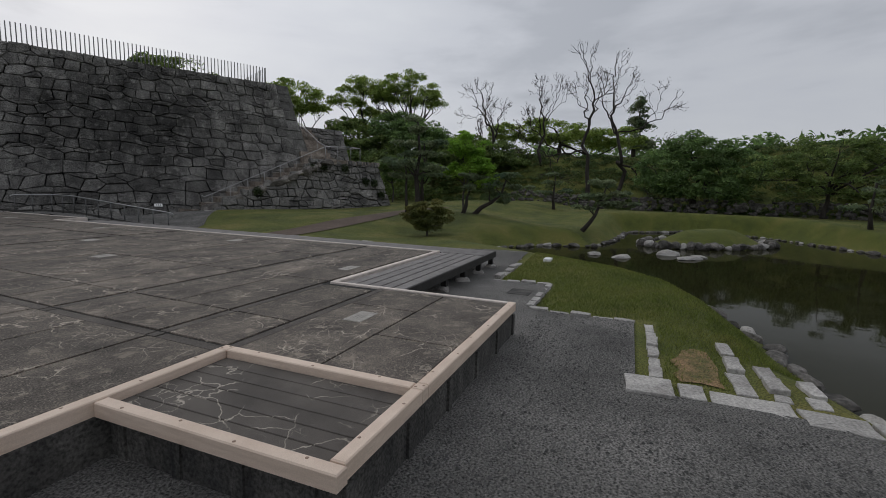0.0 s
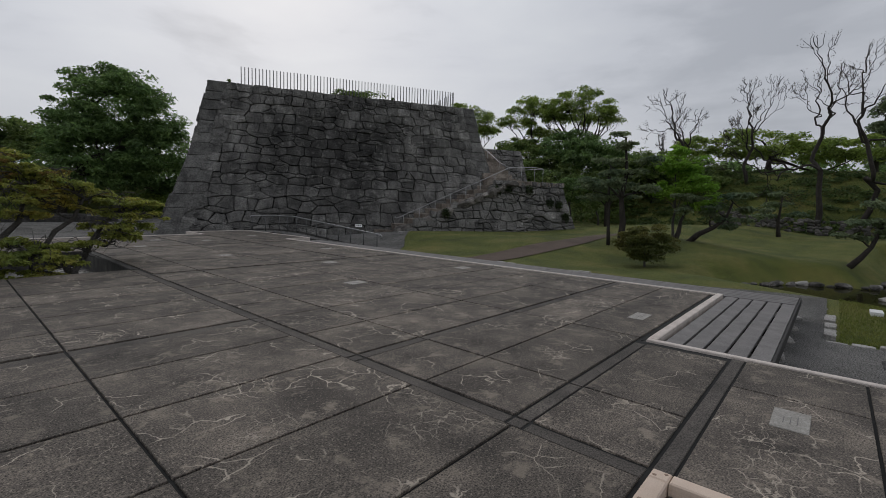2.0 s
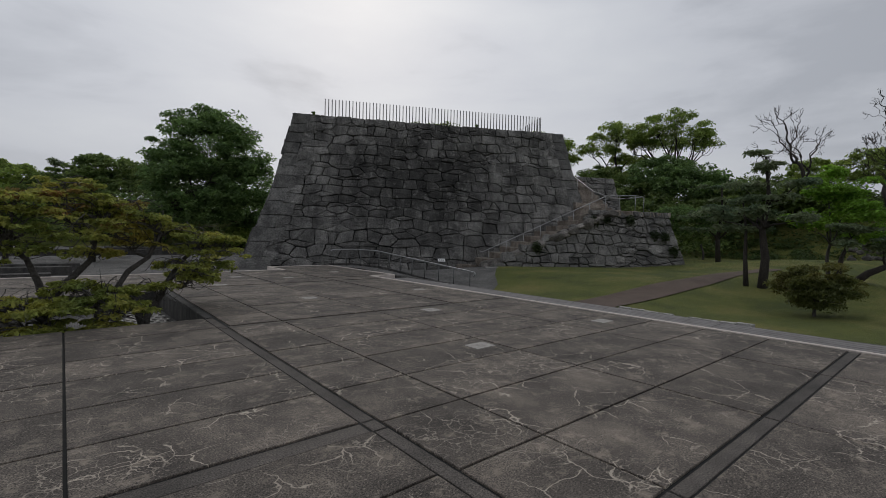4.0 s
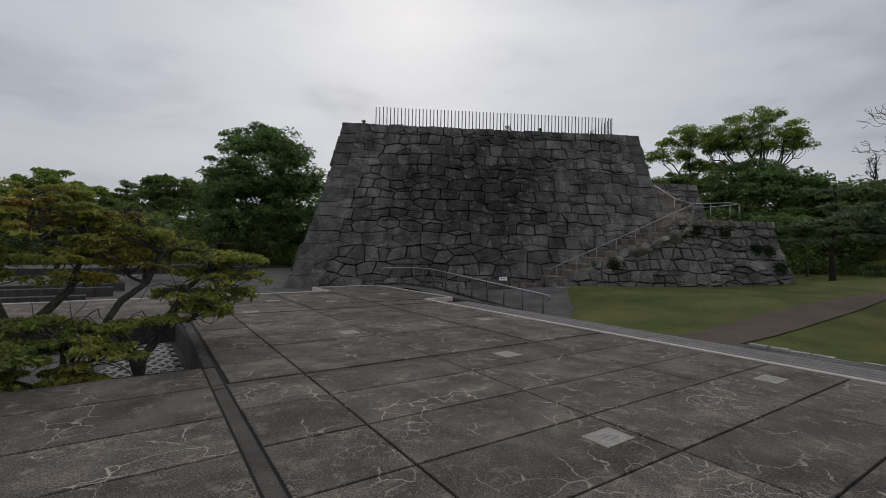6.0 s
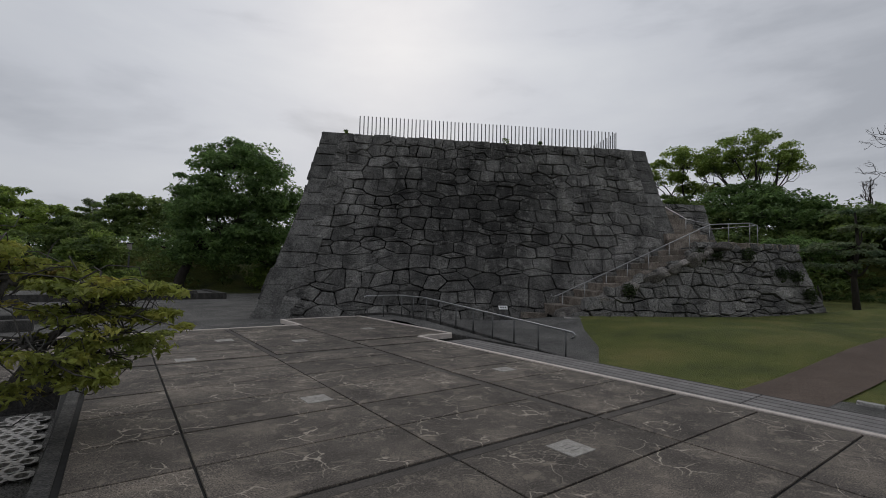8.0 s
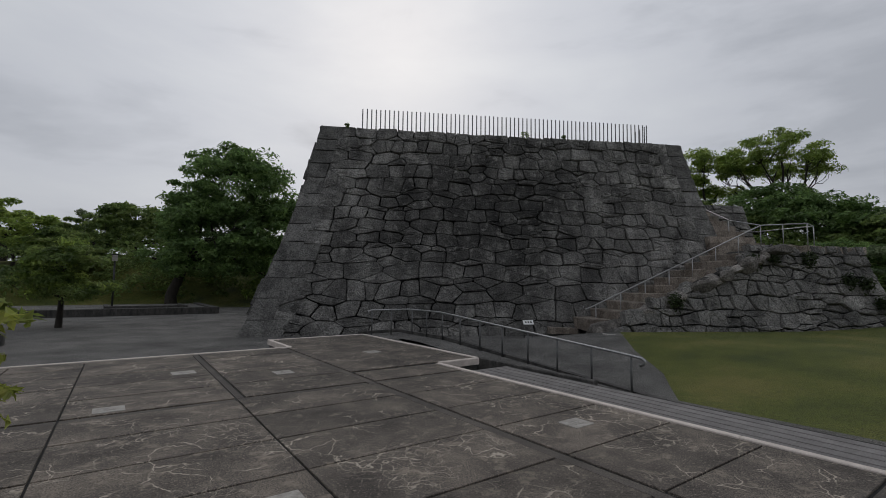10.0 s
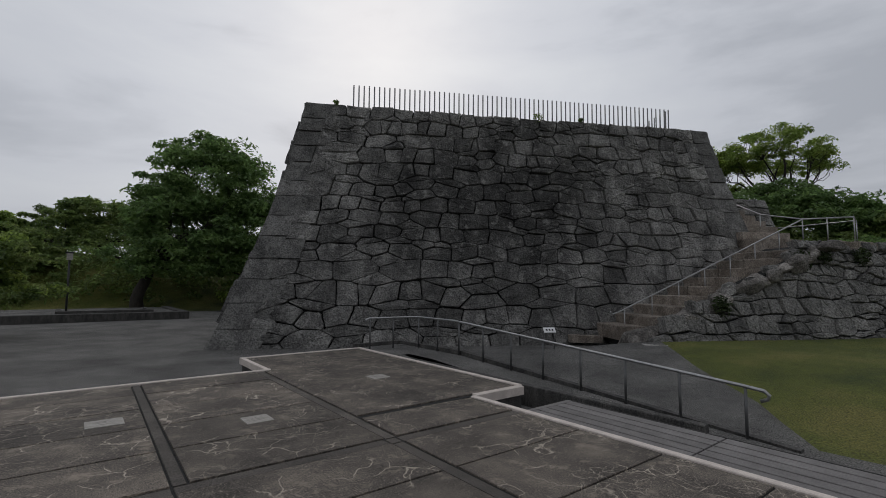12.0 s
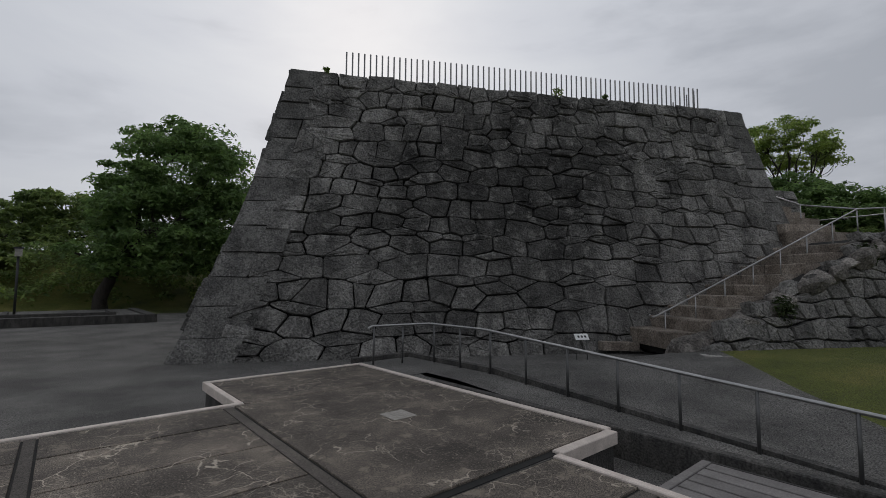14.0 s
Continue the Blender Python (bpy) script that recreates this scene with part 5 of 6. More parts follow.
crown_tree("conifer_tree", "narrow dark conifer on the far bank", (2.4, 68, gz(2.4, 68)), (0, 0, 3.2), [((0, 0, 1.6), (1.5, 1.5, 1.2)), ((0, 0, 3.2), (1.0, 1.0, 1.3)), ((0, 0, 4.6), (0.5, 0.5, 1.1))], 46, 0.5, 120, 0.14, "pine", 86, limbs=12, shell=0.4)
for i, (x, y, r, h, mt) in enumerate([(-7, 56, 3.4, 3.0, "fresh"), (-1.5, 55, 3.0, 2.8, "fresh"), (1.5, 53, 2.6, 2.4, "shrub"), (-4.5, 51.5, 2.6, 2.2, "shrub"), (3.2, 58, 2.8, 2.4, "shrub"), (-12, 57, 4, 3.2, "shrub"), (-18, 52, 4.5, 4.0, "camphor"), (-24, 44, 5, 4.4, "camphor"), (14.5, 45.5, 1.7, 1.3, "fresh"), (17, 47, 2.6, 2.0, "shrub"), (-14, 36, 3.5, 2.8, "shrub"), (20.5, 52, 4.5, 4.2, "camphor")]):
    crown_tree("broadleaf_shrub", {"fresh": "light green rounded shrub on the bank", "rusty": "reddish brown leaved shrub on the bank", "shrub": "mid green rounded shrub on the bank", "camphor": "dark green dense tree closing the yard"}[mt], (x, y, gz(x, y)), (0, 0, h * 0.4), [((0, 0, h * 0.75), (r, r * 0.8, h * 0.7)), ((r * 0.6, 0, h * 0.45), (r * 0.6, r * 0.6, h * 0.4))], 55, 0.62, 120, 0.15, mt, 100 + i, limbs=6, shell=0.65, category="shrub", trunk_r=0.14)
crown_tree("garden_tree", "small rounded green tree on the gravel yard", (2.75, 31.2, GROUND), (0.05, 0, 1.2), [((0, 0, 2.6), (1.3, 1.2, 0.8)), ((-0.8, 0, 1.8), (1.1, 1.0, 0.6)), ((0.9, 0.1, 1.6), (1.0, 0.9, 0.6)), ((0.1, -0.3, 1.3), (1.2, 1.0, 0.4))], 90, 0.42, 170, 0.075, "shrub", 88, trunk_r=0.13, limbs=16, shell=0.55, second=("fresh", 0.25))
crown_tree("garden_tree", "small rounded green tree on the gravel yard", (-0.3, 27.5, GROUND), (0.05, 0, 1.2), [((0, 0, 2.5), (1.3, 1.2, 0.8)), ((-0.8, 0, 1.8), (1.1, 1.0, 0.6)), ((0.5, 0.1, 1.6), (1.0, 0.9, 0.6))], 70, 0.42, 170, 0.075, "shrub", 89, trunk_r=0.13, limbs=14, shell=0.55, second=("fresh", 0.3))

# trees right of the keep
crown_tree("umbrella_tree", "tall spreading tree with an airy domed crown", (51.5, 22.9, gz(51.5, 22.9)), (0, 0, 4.4), [((-0.2, 0.2, 10.6), (4.5, 4.3, 3.2)), ((2.6, -1.4, 10.2), (2.2, 2.2, 1.3)), ((-2.4, 2.2, 10.2), (2.0, 2.0, 1.2))], 165, 0.70, 130, 0.12, "fresh", 91, trunk_r=0.34, limbs=84, shell=0.88, flat=0.62, dome=True)
crown_tree("umbrella_tree", "tall light tree with several airy leaf tiers", (50.0, 28.6, gz(50, 28.6)), (0, 0, 4.5), [((0, 0, 12.6), (2.9, 2.8, 1.9)), ((-1.8, 1.0, 10.8), (2.4, 2.2, 1.1)), ((1.7, -0.8, 10.0), (2.2, 2.2, 1.0)), ((0, 0, 8.0), (3.4, 3.2, 1.2))], 130, 0.72, 160, 0.12, "fresh", 92, trunk_r=0.3, limbs=60, shell=0.7, flat=0.65, dome=True)
crown_tree("broadleaf_tree", "dark green dense tree below taller crowns", (49, 18.5, gz(49, 18.5)), (0, 0, 2.0), [((1.0, 2.4, 4.6), (3.2, 2.6, 1.6)), ((-2.0, 3.5, 4.4), (3.4, 3.4, 2.2)), ((-1, -1.2, 2.6), (3.4, 2.8, 1.9)), ((-3, 0, 3.0), (3.6, 3.6, 2.0))], 180, 0.95, 115, 0.18, "camphor", 93, trunk_r=0.35, limbs=18, shell=0.7)
crown_tree("broadleaf_tree", "mid green broad tree behind the lawn", (46, 26.5, gz(46, 26.5)), (0, 0, 3), [((0, 0, 6.2), (4.2, 4.0, 2.8)), ((-1.5, 2.5, 4.0), (3.6, 3.4, 2.6))], 130, 0.95, 110, 0.18, "shrub", 94, limbs=12, shell=0.7)
crown_tree("broadleaf_tree", "green tree standing behind the keep", (45, 35, gz(45, 35)), (0, 0, 5), [((0, 0, 10.5), (4.4, 4.0, 3.0)), ((-2, 2, 8), (3.5, 3.5, 2.5))], 120, 0.9, 130, 0.17, "fresh", 95, limbs=22, shell=0.7)
crown_tree("broadleaf_tree", "green treetop showing above the keep", (38, 46.5, gz(38, 46.5)), (0, 0, 6), [((0, 0, 11.9), (4.2, 3.8, 2.0)), ((3, -3, 10.5), (3, 3, 2.0))], 110, 0.9, 90, 0.18, "shrub", 96, limbs=16, shell=0.7)
crown_tree("broadleaf_tree", "mid green tree at the lawn's end", (45, 12.5, gz(45, 12.5)), (0, 0, 1.4), [((0, 0, 2.4), (3.4, 3.6, 1.8)), ((1, -3, 2.0), (3.2, 3.0, 1.6))], 110, 0.9, 110, 0.18, "shrub", 97, limbs=10, shell=0.7)
crown_tree("broadleaf_tree", "light green tree on the bank", (52, 4.5, gz(52, 4.5)), (0, 0, 1.5), [((0, 0, 2.2), (4.4, 4.8, 1.8)), ((1, 5, 2.4), (3.5, 3.6, 1.8)), ((0, -5, 1.6), (3.6, 3.4, 1.5))], 120, 0.8, 130, 0.17, "fresh", 98, limbs=8, shell=0.65)
crown_tree("broadleaf_tree", "dense dark green rounded tree on the bank", (39.6, -7.6, gz(39.6, -7.6)), (0, 0, 1.6), [((0, 0.2, 3.9), (2.4, 2.7, 2.0)), ((-0.5, 2.3, 2.6), (2.0, 2.0, 1.9)), ((-0.5, -2.4, 2.7), (2.0, 2.2, 1.9)), ((-1.5, 0, 1.6), (2.0, 3.0, 1.7))], 190, 0.72, 125, 0.13, "camphor", 99, limbs=20, shell=0.7)
for x, y, sd in ((36.4, -14.6, 110), (38.5, -21.5, 111), (37.5, -27.5, 112)):
    crown_tree("cherry_tree", "wide low cherry tree with thinly leaved branches", (x, y, gz(x, y)), (0.2, -0.2, 1.6), [((0.4, -0.5, 3.6), (2.8, 3.6, 1.9)), ((0, -3.0, 3.4), (2.4, 2.4, 2.0)), ((0, 2.6, 2.8), (2.0, 2.2, 1.6)), ((-0.6, -1.0, 1.8), (2.2, 3.6, 1.0))], 170, 0.55, 95, 0.11, "shrub", sd, trunk_r=0.17, limbs=60, shell=0.45, flat=0.55)
for x, y, top, r, sd, sp, label in ((40.3, 0.55, 13.0, 0.20, 121, 0.21, "tall slender leafless tree on the bank"), (40.3, -1.75, 11.8, 0.20, 122, 0.20, "tall crooked leafless tree on the bank"),
                                    (46.0, 5.4, 12.2, 0.15, 123, 0.17, "thin leafless tree on the far bank"), (46.0, 10.4, 12.4, 0.2, 124, 0.24, "leafless tree with a fine fan of twigs"), (60.0, 16.0, 11.0, 0.18, 125, 0.25, "leafless tree low behind the lawn")):
    bare_tree("bare_tree", label, (x, y, gz(x, y)), (top - gz(x, y)) * 1.12, sd, trunk_r=r, spread=sp, depth=6)
crown_tree("conifer_tree", "dark conifer half hidden behind leafless trees", (59.3, -3.2, gz(59, -3)), (0, 0, 4.5), [((0, 0, 2.0), (1.9, 1.9, 1.2)), ((0, 0, 4.0), (1.5, 1.5, 1.4)), ((0, 0, 6.0), (0.9, 0.9, 1.4))], 70, 0.6, 100, 0.17, "pine", 126, limbs=14, shell=0.5)

# garden pines, maple and bush
pz = gz(19.2, 6.3)
pine("garden_pine", "tall dark pine with two trunks on the lawn", (19.2, 6.3, pz), [((0.2, 0.9, 2.0), 0.9), ((-0.1, -0.9, 2.3), 0.85), ((0.4, 1.5, 2.7), 0.8), ((0, -0.3, 3.0), 0.9), ((0.2, 0.8, 3.5), 0.8), ((0.3, -0.8, 3.5), 0.7), ((0.2, 0.1, 4.1), 0.75), ((0.9, 0.3, 2.5), 0.8), ((0.1, 0.3, 4.6), 0.45), ((-0.6, 0.2, 2.6), 0.8)], 131, [(0, 0, 0), (0.05, -0.05, 1.0), (0.1, 0.1, 2.0), (0.15, -0.05, 3.0), (0.2, 0.1, 4.5)], 0.16)
pine("garden_pine", "thin second pine trunk beside a taller pine", (19.15, 6.75, pz), [((0.2, 0.9, 2.4), 0.7), ((0.3, 0.2, 3.0), 0.6)], 132, [(0, 0, 0), (0.02, 0.08, 1.0), (0.05, 0.1, 2.0), (0.1, 0.25, 3.0)], 0.09)
pine("garden_pine", "dark layered pine at the lawn's far side", (31.5, 11.6, gz(31.5, 11.6)), [((0, 0.8, 2.0), 1.2), ((0.2, -1.0, 2.2), 1.2), ((0, 0.5, 3.0), 1.3), ((0.1, -0.4, 3.8), 1.1), ((0, 1.5, 2.8), 1.0), ((0, 0.2, 4.6), 0.9), ((-0.5, 0, 2.6), 1.2)], 133, [(0, 0, 0), (0.05, 0.1, 1.5), (0, -0.1, 3.0), (0.1, 0, 4.6)], 0.16, size=0.11)
pine("garden_pine", "leaning pine with flat needle pads over the lawn", (21.6, 4.3, gz(21.6, 4.3)), [((0.6, -1.6, 0.95), 0.7), ((0.5, -1.0, 1.45), 0.75), ((0.7, -2.1, 1.35), 0.6), ((0.5, -1.4, 1.9), 0.6), ((0.3, -0.6, 1.2), 0.6), ((0.9, -1.5, 0.6), 0.5)], 134, [(0, 0, 0), (0.1, -0.4, 0.3), (0.3, -0.9, 0.6), (0.5, -1.3, 1.0), (0.6, -1.5, 1.7)], 0.14)
pine("garden_pine", "leaning pine with a dark curved trunk", (21.3, 4.75, gz(21.3, 4.75)), [((0.3, -0.3, 1.3), 0.6), ((0.4, -0.7, 1.7), 0.55), ((0.1, -0.1, 1.8), 0.5)], 135, [(0, 0, 0), (0.1, -0.15, 0.35), (0.1, -0.2, 0.8), (0.3, -0.4, 1.5)], 0.13)
pine("garden_pine", "trained pine leaning over the pond with flat pads", (21.9, -0.95, gz(21.9, -0.95)), [((0.3, -1.2, 1.2), 0.75), ((0.2, -0.5, 1.55), 0.6), ((0.3, -1.5, 1.7), 0.7), ((0.2, -1.0, 2.15), 0.6), ((0.2, -0.1, 1.0), 0.45), ((0.3, -1.9, 1.25), 0.5)], 136, [(0, 0, 0), (0.05, -0.35, 0.3), (0.1, -0.6, 0.7), (0.2, -0.8, 1.3), (0.2, -1.0, 2.0)], 0.12)
pine("garden_pine", "small layered pine on the lawn's edge", (32.3, 1.9, gz(32.3, 1.9)), [((0, 0.6, 1.1), 0.9), ((0, -0.7, 1.3), 0.9), ((0, 0.1, 1.8), 0.9), ((0, 0.3, 2.4), 0.6)], 137, [(0, 0, 0), (0, 0.1, 0.8), (0.1, 0, 2.3)], 0.13)
pine("garden_pine", "small layered pine beyond the pond", (27.6, -13.8, gz(27.6, -13.8)), [((0, 0.6, 1.0), 0.9), ((0, -0.7, 1.3), 0.9), ((0, 0.1, 1.8), 0.9), ((0, -0.5, 2.2), 0.6)], 138, [(0, 0, 0), (0, 0.1, 0.8), (0.1, 0, 2.2)], 0.13)
crown_tree("maple_tree", "bright lime-green young maple on the lawn", (22.2, 5.0, gz(22.2, 5.0)), (0.05, 0, 1.2), [((0.1, 0, 3.1), (1.0, 1.1, 0.9)), ((0, -0.8, 2.3), (0.9, 0.9, 0.7)), ((0, 0.7, 2.0), (0.8, 0.8, 0.6)), ((0, -1.1, 1.5), (0.7, 0.7, 0.4))], 95, 0.36, 130, 0.075, "lime", 141, bark="grey_bark", trunk_r=0.07, limbs=22, shell=0.4)
crown_tree("garden_bush", "dense olive-green rounded bush with bare lower stems", (16.0, 4.3, gz(16.0, 4.3)), (0.02, 0, 0.3), [((0, 0, 0.95), (0.7, 0.75, 0.45)), ((0.1, -0.45, 0.7), (0.55, 0.55, 0.4)), ((0, 0.45, 0.72), (0.55, 0.55, 0.4)), ((-0.2, 0, 0.6), (0.65, 0.7, 0.35)), ((0, 0, 0.35), (0.6, 0.65, 0.25))], 120, 0.2, 150, 0.042, "bush", 142, bark="grey_bark", trunk_r=0.05, limbs=26, shell=0.6, category="bush")
crown_tree("broadleaf_tree", "mid green dense tree filling the gap beside the steps", (43.5, 22.5, gz(43.5, 22.5)), (0, 0, 2.4), [((0, 0, 4.2), (3.4, 3.4, 2.2)), ((-1, -2, 3.0), (3.0, 2.8, 1.9)), ((1, 2.5, 3.2), (3.2, 3.0, 2.0))], 140, 0.9, 110, 0.17, "shrub", 151, limbs=12, shell=0.65)
crown_tree("broadleaf_tree", "dark green dense tree filling the gap beside the steps", (46.5, 14.8, gz(46.5, 14.8)), (0, 0, 1.2), [((0, 0, 2.0), (3.2, 3.2, 1.6)), ((-1, 2, 1.5), (3.0, 3.0, 1.4))], 110, 0.9, 110, 0.17, "shrub", 152, limbs=10, shell=0.65)
for i, (x, y) in enumerate([(36.5, 14.2), (34, 15.5)]):
    crown_tree("young_tree", "slim pale-trunked tree in the shade", (x, y, gz(x, y)), (0, 0.1, 1.6), [((0, 0, 3.0), (1.3, 1.3, 0.9)), ((0.3, 0, 2.0), (1.0, 1.0, 0.5))], 40, 0.45, 110, 0.1, "camphor", 145 + i, bark="grey_bark", trunk_r=0.08, limbs=10)
# low growth on the bank
rs = np.random.RandomState(9)
bush_c, bush_r = [], []
for _ in range(1000):
    y = rs.uniform(-40, 16)
    x = 38.9 + 0.106 * y + rs.uniform(0, 10.5)
    bush_c.append((x, y, gz(x, y) + rs.uniform(-0.1, 0.12)))
    bush_r.append(rs.uniform(0.5, 1.0))
undergrowth = thing("undergrowth", "dark green low growth covering the bank", "undergrowth", kind="stuff")
leaf_mesh("leaves", *leaf_cloud(bush_c, bush_r, 70, 0.12, rs, 0.4), M["bank_grass"], undergrowth)
bush_c, bush_r = [], []
for _ in range(420):
    x = rs.uniform(24, 60)
    y = rs.uniform(24, 60) if x < 30 else rs.uniform(14, 44)
    if 0.49 * (x - 10) + 0.87 * (y - 25) < 16 and x < 34:
        continue
    bush_c.append((x, y, gz(x, y) + rs.uniform(0.2, 2.4)))
    bush_r.append(rs.uniform(0.7, 1.4))
thicket = thing("thicket", "dark green thicket closing the garden behind the keep", "thicket", kind="stuff")
leaf_mesh("leaves", *leaf_cloud(bush_c, bush_r, 80, 0.2, rs, 0.8), M["shrub"], thicket)
bush_c, bush_r = [], []
for _ in range(330):
    x, y = rs.uniform(-8, 27), rs.uniform(47.5, 57)
    bush_c.append((x, y, gz(x, y) + rs.uniform(0.0, 2.2)))
    bush_r.append(rs.uniform(0.6, 1.2))
hedge = thing("undergrowth", "mixed green low growth on the yard's far bank", "undergrowth", kind="stuff")
leaf_mesh("leaves", *leaf_cloud(bush_c, bush_r, 75, 0.15, rs, 0.6), M["shrub"], hedge)
woods = thing("far_woods", "distant dark green woods round the castle grounds", "woods", kind="stuff")
bush_c, bush_r = [], []
for k in range(900):
    a = rs.uniform(0, 2 * math.pi)
    d = rs.uniform(72, 96)
    x, y = 12 + math.cos(a) * d, 14 + math.sin(a) * d
    top = 4.0 + 2.2 * noise.noise(Vector((math.cos(a) * 5, math.sin(a) * 5, 2.0)))
    bush_c.append((x, y, gz(x, y) + rs.uniform(0, top)))
    bush_r.append(rs.uniform(1.6, 2.6))
leaf_mesh("leaves", *leaf_cloud(bush_c, bush_r, 70, 0.5, rs, 0.8), M["camphor"], woods)
# ferns in the walls
for i, (a, n, z) in enumerate([(11.9, 4.25, 0.95), (15.2, 3.75, 2.35), (15.9, 3.75, 2.45), (17.3, 3.75, 2.45), (18.6, 4.0, 1.7), (19.2, 4.05, 1.6), (19.6, 4.3, 0.9)]):
    p = keep_point(a, n, z)
    t = thing("fern_tuft", "dark green fern tuft growing from wall joints", "fern", "wall ferns")
    leaf_mesh("fronds", *leaf_cloud([p, p + Vector((0, 0, -0.15))], [0.30, 0.26], 190, 0.06, rs, 1.0), M["fern"], t)
for a, r in ((8.2, 0.2), (1.0, 0.1), (9.9, 0.1)):
    p = keep_point(a, 0.03, 7.62)
    t = thing("weed_tuft", "small green weed on top of the keep wall", "weed", "wall weeds")
    leaf_mesh("leaves", *leaf_cloud([p], [r], 90, 0.05, rs, 0.9), M["shrub"], t)

# ---- the pit's paving, yard kerbs, lamp ----
pit = thing("sunken_pit", "sunken planting pit with dark soil", "pit", kind="structure")
mesh_object("soil", [(-8, 9.85, -0.43), (2.62, 9.85, -0.43), (2.62, 13.9, -0.43), (-8, 13.9, -0.43)], [(0, 1, 2, 3)], M["grass"], pit)
v, f = bevel_box(2.44, 2.56, 9.87, 13.89, -0.75, 0.004, 0.01)
mesh_object("coping", [(*drift(x, y), z) for x, y, z in v], f, M["concrete_side"], pit)
pav = thing("perforated_paver", "pale perforated grass paver with dark oval holes", "paver")
cw, cd = 0.17, 0.19
pv, pf = [], []
for k in range(12):
    w = 2 * math.pi * k / 12
    ux, uy = math.cos(w), math.sin(w)
    m = max(abs(ux), abs(uy))
    pv += [(ux / m * cw / 2, uy / m * cd / 2, -0.365), (ux * cw * 0.31, uy * cd * 0.33, -0.365), (ux * cw * 0.31, uy * cd * 0.33, -0.43)]
    n1 = (k + 1) % 12
    pf += [(k * 3, n1 * 3, n1 * 3 + 1, k * 3 + 1), (k * 3 + 1, n1 * 3 + 1, n1 * 3 + 2, k * 3 + 2)]
cell = bpy.data.meshes.new("cell")
cell.from_pydata(pv, [], pf)
cell.materials.append(M["pale_rock"])
for i in range(7):
    for j in range(12):
        x, y = 1.42 + (i + (0.5 if j % 2 else 0)) * cw, 11.5 + j * cd
        if x < 1.45 + 0.3 * (y - 11.5) or x > 2.47:
            continue
        ob = new("cell", cell)
        ob.location = (x, y, 0)
        ob.parent = pav
for k in range(9):
    boulder("pit_stone", -3.2 + k * 0.42, 12.4 + 0.05 * math.sin(k), -0.3, (0.24, 0.16, 0.16), 900 + k, M["rock"], "squared brownish stone edging the planting pit", "stone", "pit edging stones", turn=0.05)
plat = thing("low_platform", "low dark stone kerbed platform beyond the gravel yard", "platform", kind="structure")
box("kerb", -14, 9.6, 37.4, 37.8, GROUND - 0.05, -0.02, M["concrete_side"], plat, b=0.02)
box("kerb", 9.2, 9.6, 37.81, 44, GROUND - 0.05, -0.02, M["concrete_side"], plat, b=0.02)
box("bed", -14, 9.19, 37.81, 44.5, GROUND - 0.05, -0.10, M["gravel"], plat, b=0.01)
box("inner_kerb", 4.2, 8.2, 39.0, 39.2, -0.11, 0.04, M["concrete_side"], plat, b=0.01)
box("inner_kerb", 4.2, 4.4, 39.21, 42.0, -0.11, 0.04, M["concrete_side"], plat, b=0.01)
box("inner_kerb", 8.0, 8.2, 39.21, 42.0, -0.11, 0.04, M["concrete_side"], plat, b=0.01)
for x0, x1, y0, y1, z in ((-6, 1.55, 23.6, 24.0, -0.08), (-6, 1.9, 25.6, 26.0, -0.1), (-6, 0.9, 21.2, 21.6, -0.12)):
    k = thing("low_kerb", "low dark concrete kerb on the gravel yard", "kerb", "yard kerbs")
    box("kerb", x0, x1, y0, y1, GROUND - 0.03, z, M["concrete_side"], k, b=0.015)
lamp = thing("lamp_post", "slim black post lamp with a small lantern", "lamp")
lz = -0.12
tube("post", [(4.6, 41.3, lz), (4.6, 41.3, lz + 2.7)], 0.05, M["ink"], lamp)
lantern = box("lantern", 4.47, 4.73, 41.17, 41.43, lz + 2.7, lz + 3.05, M["plate"], lamp)
box("cap", 4.42, 4.78, 41.12, 41.48, lz + 3.051, lz + 3.12, M["ink"], lantern)


# ---- blades of grass on the near bank, loose pebbles in the gravel ----
rs = np.random.RandomState(21)
bx, by = rs.uniform(4.3, 13.2, 130000), rs.uniform(-5.6, -0.7, 130000)
ok = (pond_distance(bx, by) > 0.12) & (((bx > 6.55) & (by < -1.78)) | ((bx < 6.55) & (by < -3.5)) | (bx > 8.6))
bare = np.exp(-((bx - 4.85) / 0.7) ** 2 - ((by + 3.8) / 0.24) ** 2)
ok &= rs.uniform(size=130000) > bare * 1.1
ok &= ~((bx < 5.2) & (by < -4.05))
bx, by = bx[ok][:60000], by[ok][:60000]
bz = ground_height(bx, by)
n = len(bx)
ang, hgt = rs.uniform(0, 6.28, n), rs.uniform(0.015, 0.05, n)
wx, wy = np.cos(ang) * 0.006, np.sin(ang) * 0.006
lx, ly = rs.normal(0, 0.022, n), rs.normal(0, 0.022, n)
blade = np.stack([np.stack([bx - wx, by - wy, bz - 0.01], 1), np.stack([bx + wx, by + wy, bz - 0.01], 1), np.stack([bx + lx, by + ly, bz + hgt], 1)], 1).reshape(-1, 3)
lawn = thing("grass_blades", "short green grass blades on the pond bank", "grass", kind="stuff")
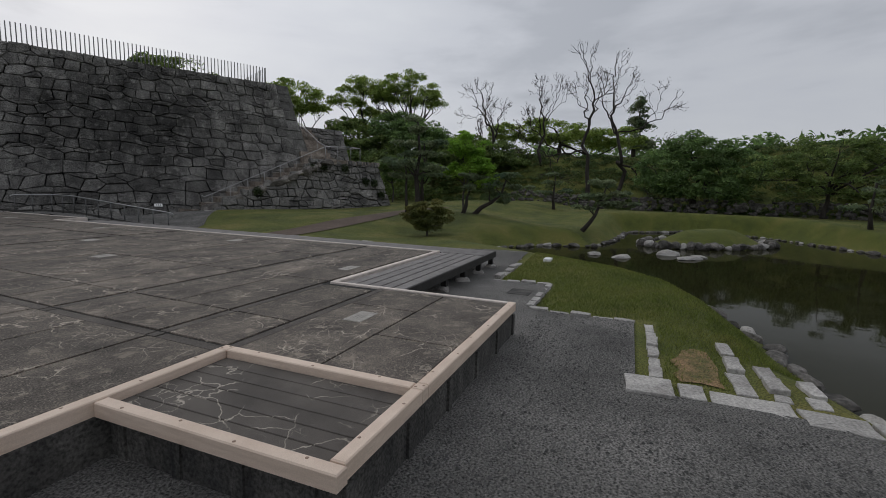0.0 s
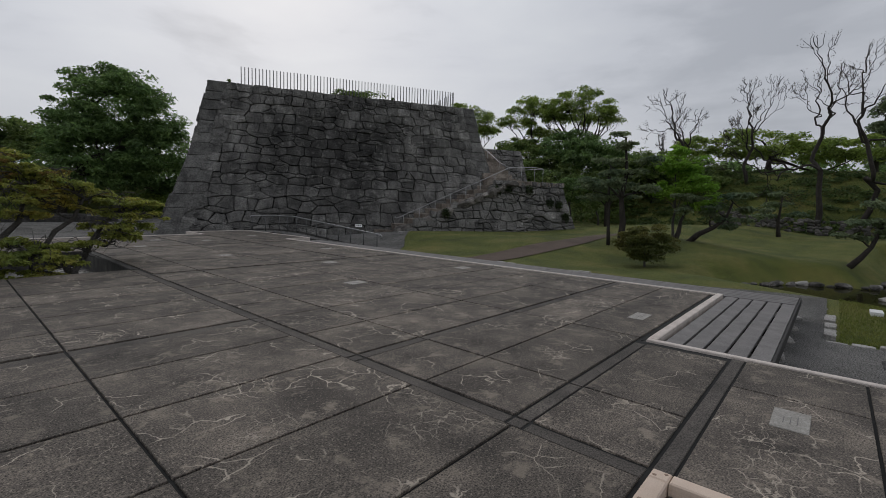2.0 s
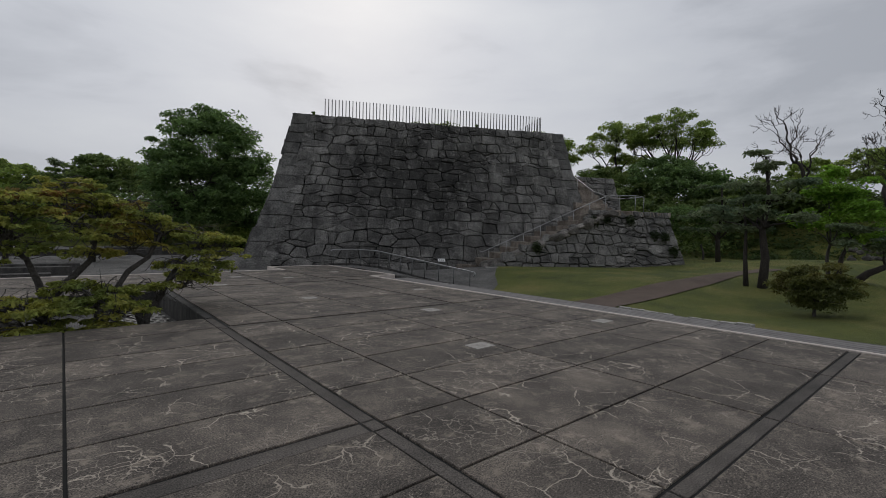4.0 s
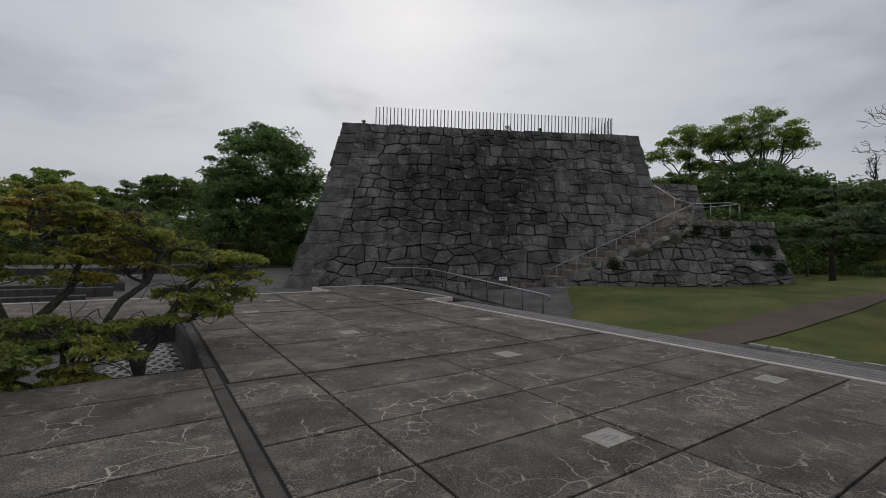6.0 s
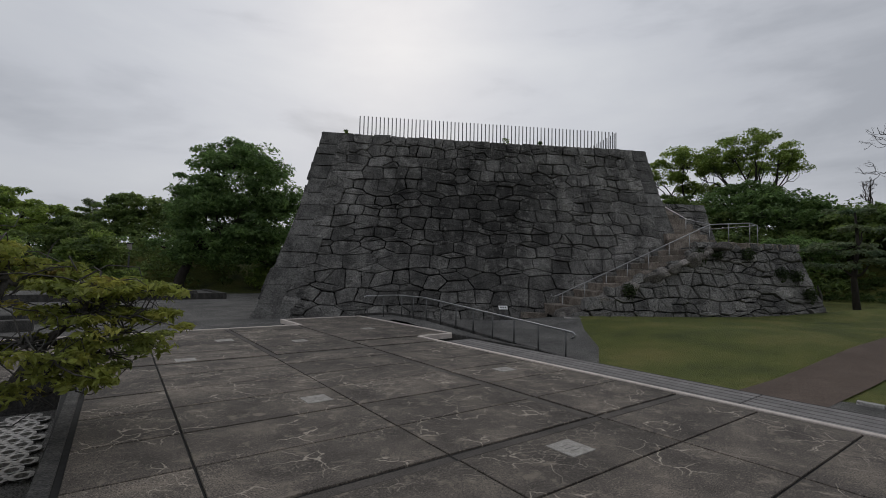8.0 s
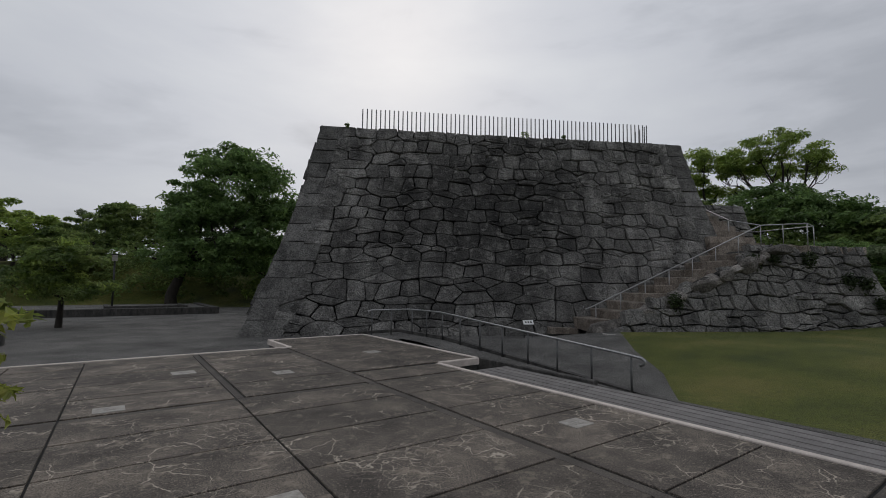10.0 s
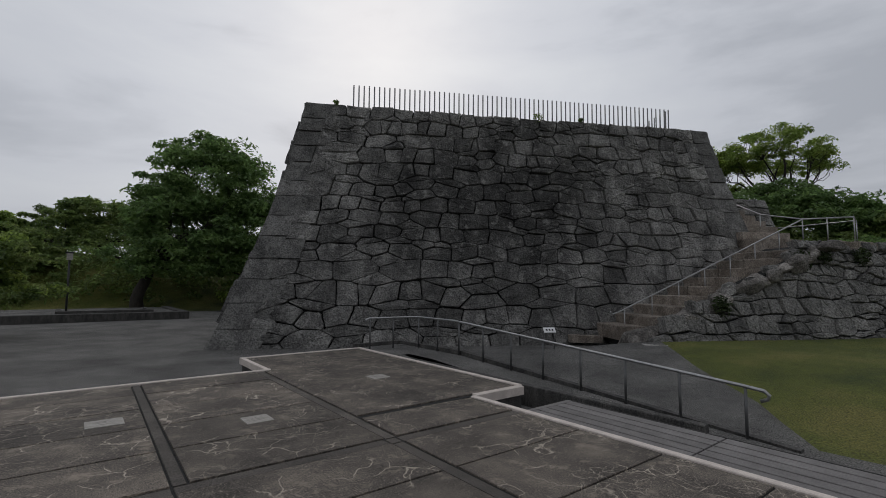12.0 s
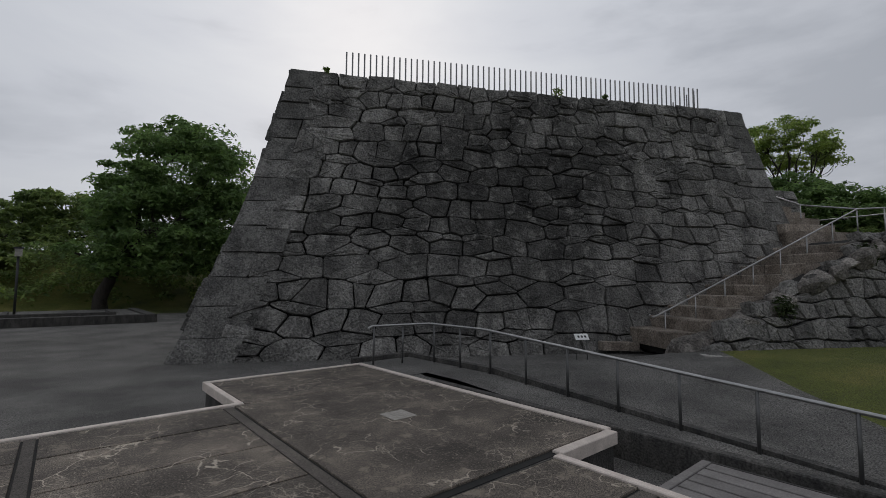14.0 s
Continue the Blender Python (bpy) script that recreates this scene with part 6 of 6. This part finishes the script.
leaf_mesh("blades", blade, np.arange(3 * n).reshape(-1, 3), M["blade"], lawn)
px, py = rs.uniform(0.0, 6.4, 9000), rs.uniform(-5.6, -1.85, 9000)
ok = (px < 3.65) | (py > -3.15)
px, py = px[ok], py[ok]
n = len(px)
r = rs.uniform(0.006, 0.017, n)
base = np.stack([px, py, np.full(n, GROUND + 0.024)], 1)
octa = np.array([(1, 0, 0), (0, 1, 0), (-1, 0, 0), (0, -1, 0), (0, 0, 0.8)])
jit = octa[None] * r[:, None, None] * rs.uniform(0.6, 1.3, (n, 5, 3))
pv = (base[:, None] + jit).reshape(-1, 3)
o = np.arange(n)[:, None, None] * 5
pf = (o + np.array([(0, 1, 4), (1, 2, 4), (2, 3, 4), (3, 0, 4)])[None]).reshape(-1, 3)
peb = thing("gravel_pebbles", "loose grey pebbles strewn over the gravel", "gravel", kind="stuff")
leaf_mesh("pebbles", pv, pf, M["pebble"], peb)

# ---- wall stones ----
lay(front_stones, keep, 300, KEEP_MATS, "dark weathered granite stones")
lay(blk, stair_wall, 300, (M["flank_stone"], M["corner_stone"]), "grey wall stones")
lay(masonry(up_front, lambda s: 5.1, UPH, 0.45, 0.62, 33, gap=0.014, proud=0.07), upper_wall, 300, (M["flank_stone"], M["corner_stone"]), "grey wall stones")
rest = [(v, f) for v, f, c in masonry(blk_side, lambda s: 9.0, BK_H, 0.6, 0.7, 34)] + [(v, f) for v, f, c in masonry(up_side, lambda s: 6.0, UPH, 0.6, 0.7, 35)]
tagged(mesh_object("end_masonry", *join_data(rest), M["flank_stone"], stair_wall), "grey stones of the end faces", kind="stuff")
side_stones = []
for fn, sd in ((left_face, 12), (right_face, 13), (back_face, 14)):
    ln = (lambda s: KD + 2 * f_front(s)) if fn is not back_face else (lambda s: KW + 2 * f_side(s))
    side_stones += [(v, f) for v, f, c in masonry(fn, ln, KH, 0.8, 1.05, sd)]
tagged(mesh_object("side_masonry", *join_data(side_stones), M["keep_stone"], keep), "dark granite stones of the hidden faces", kind="stuff")
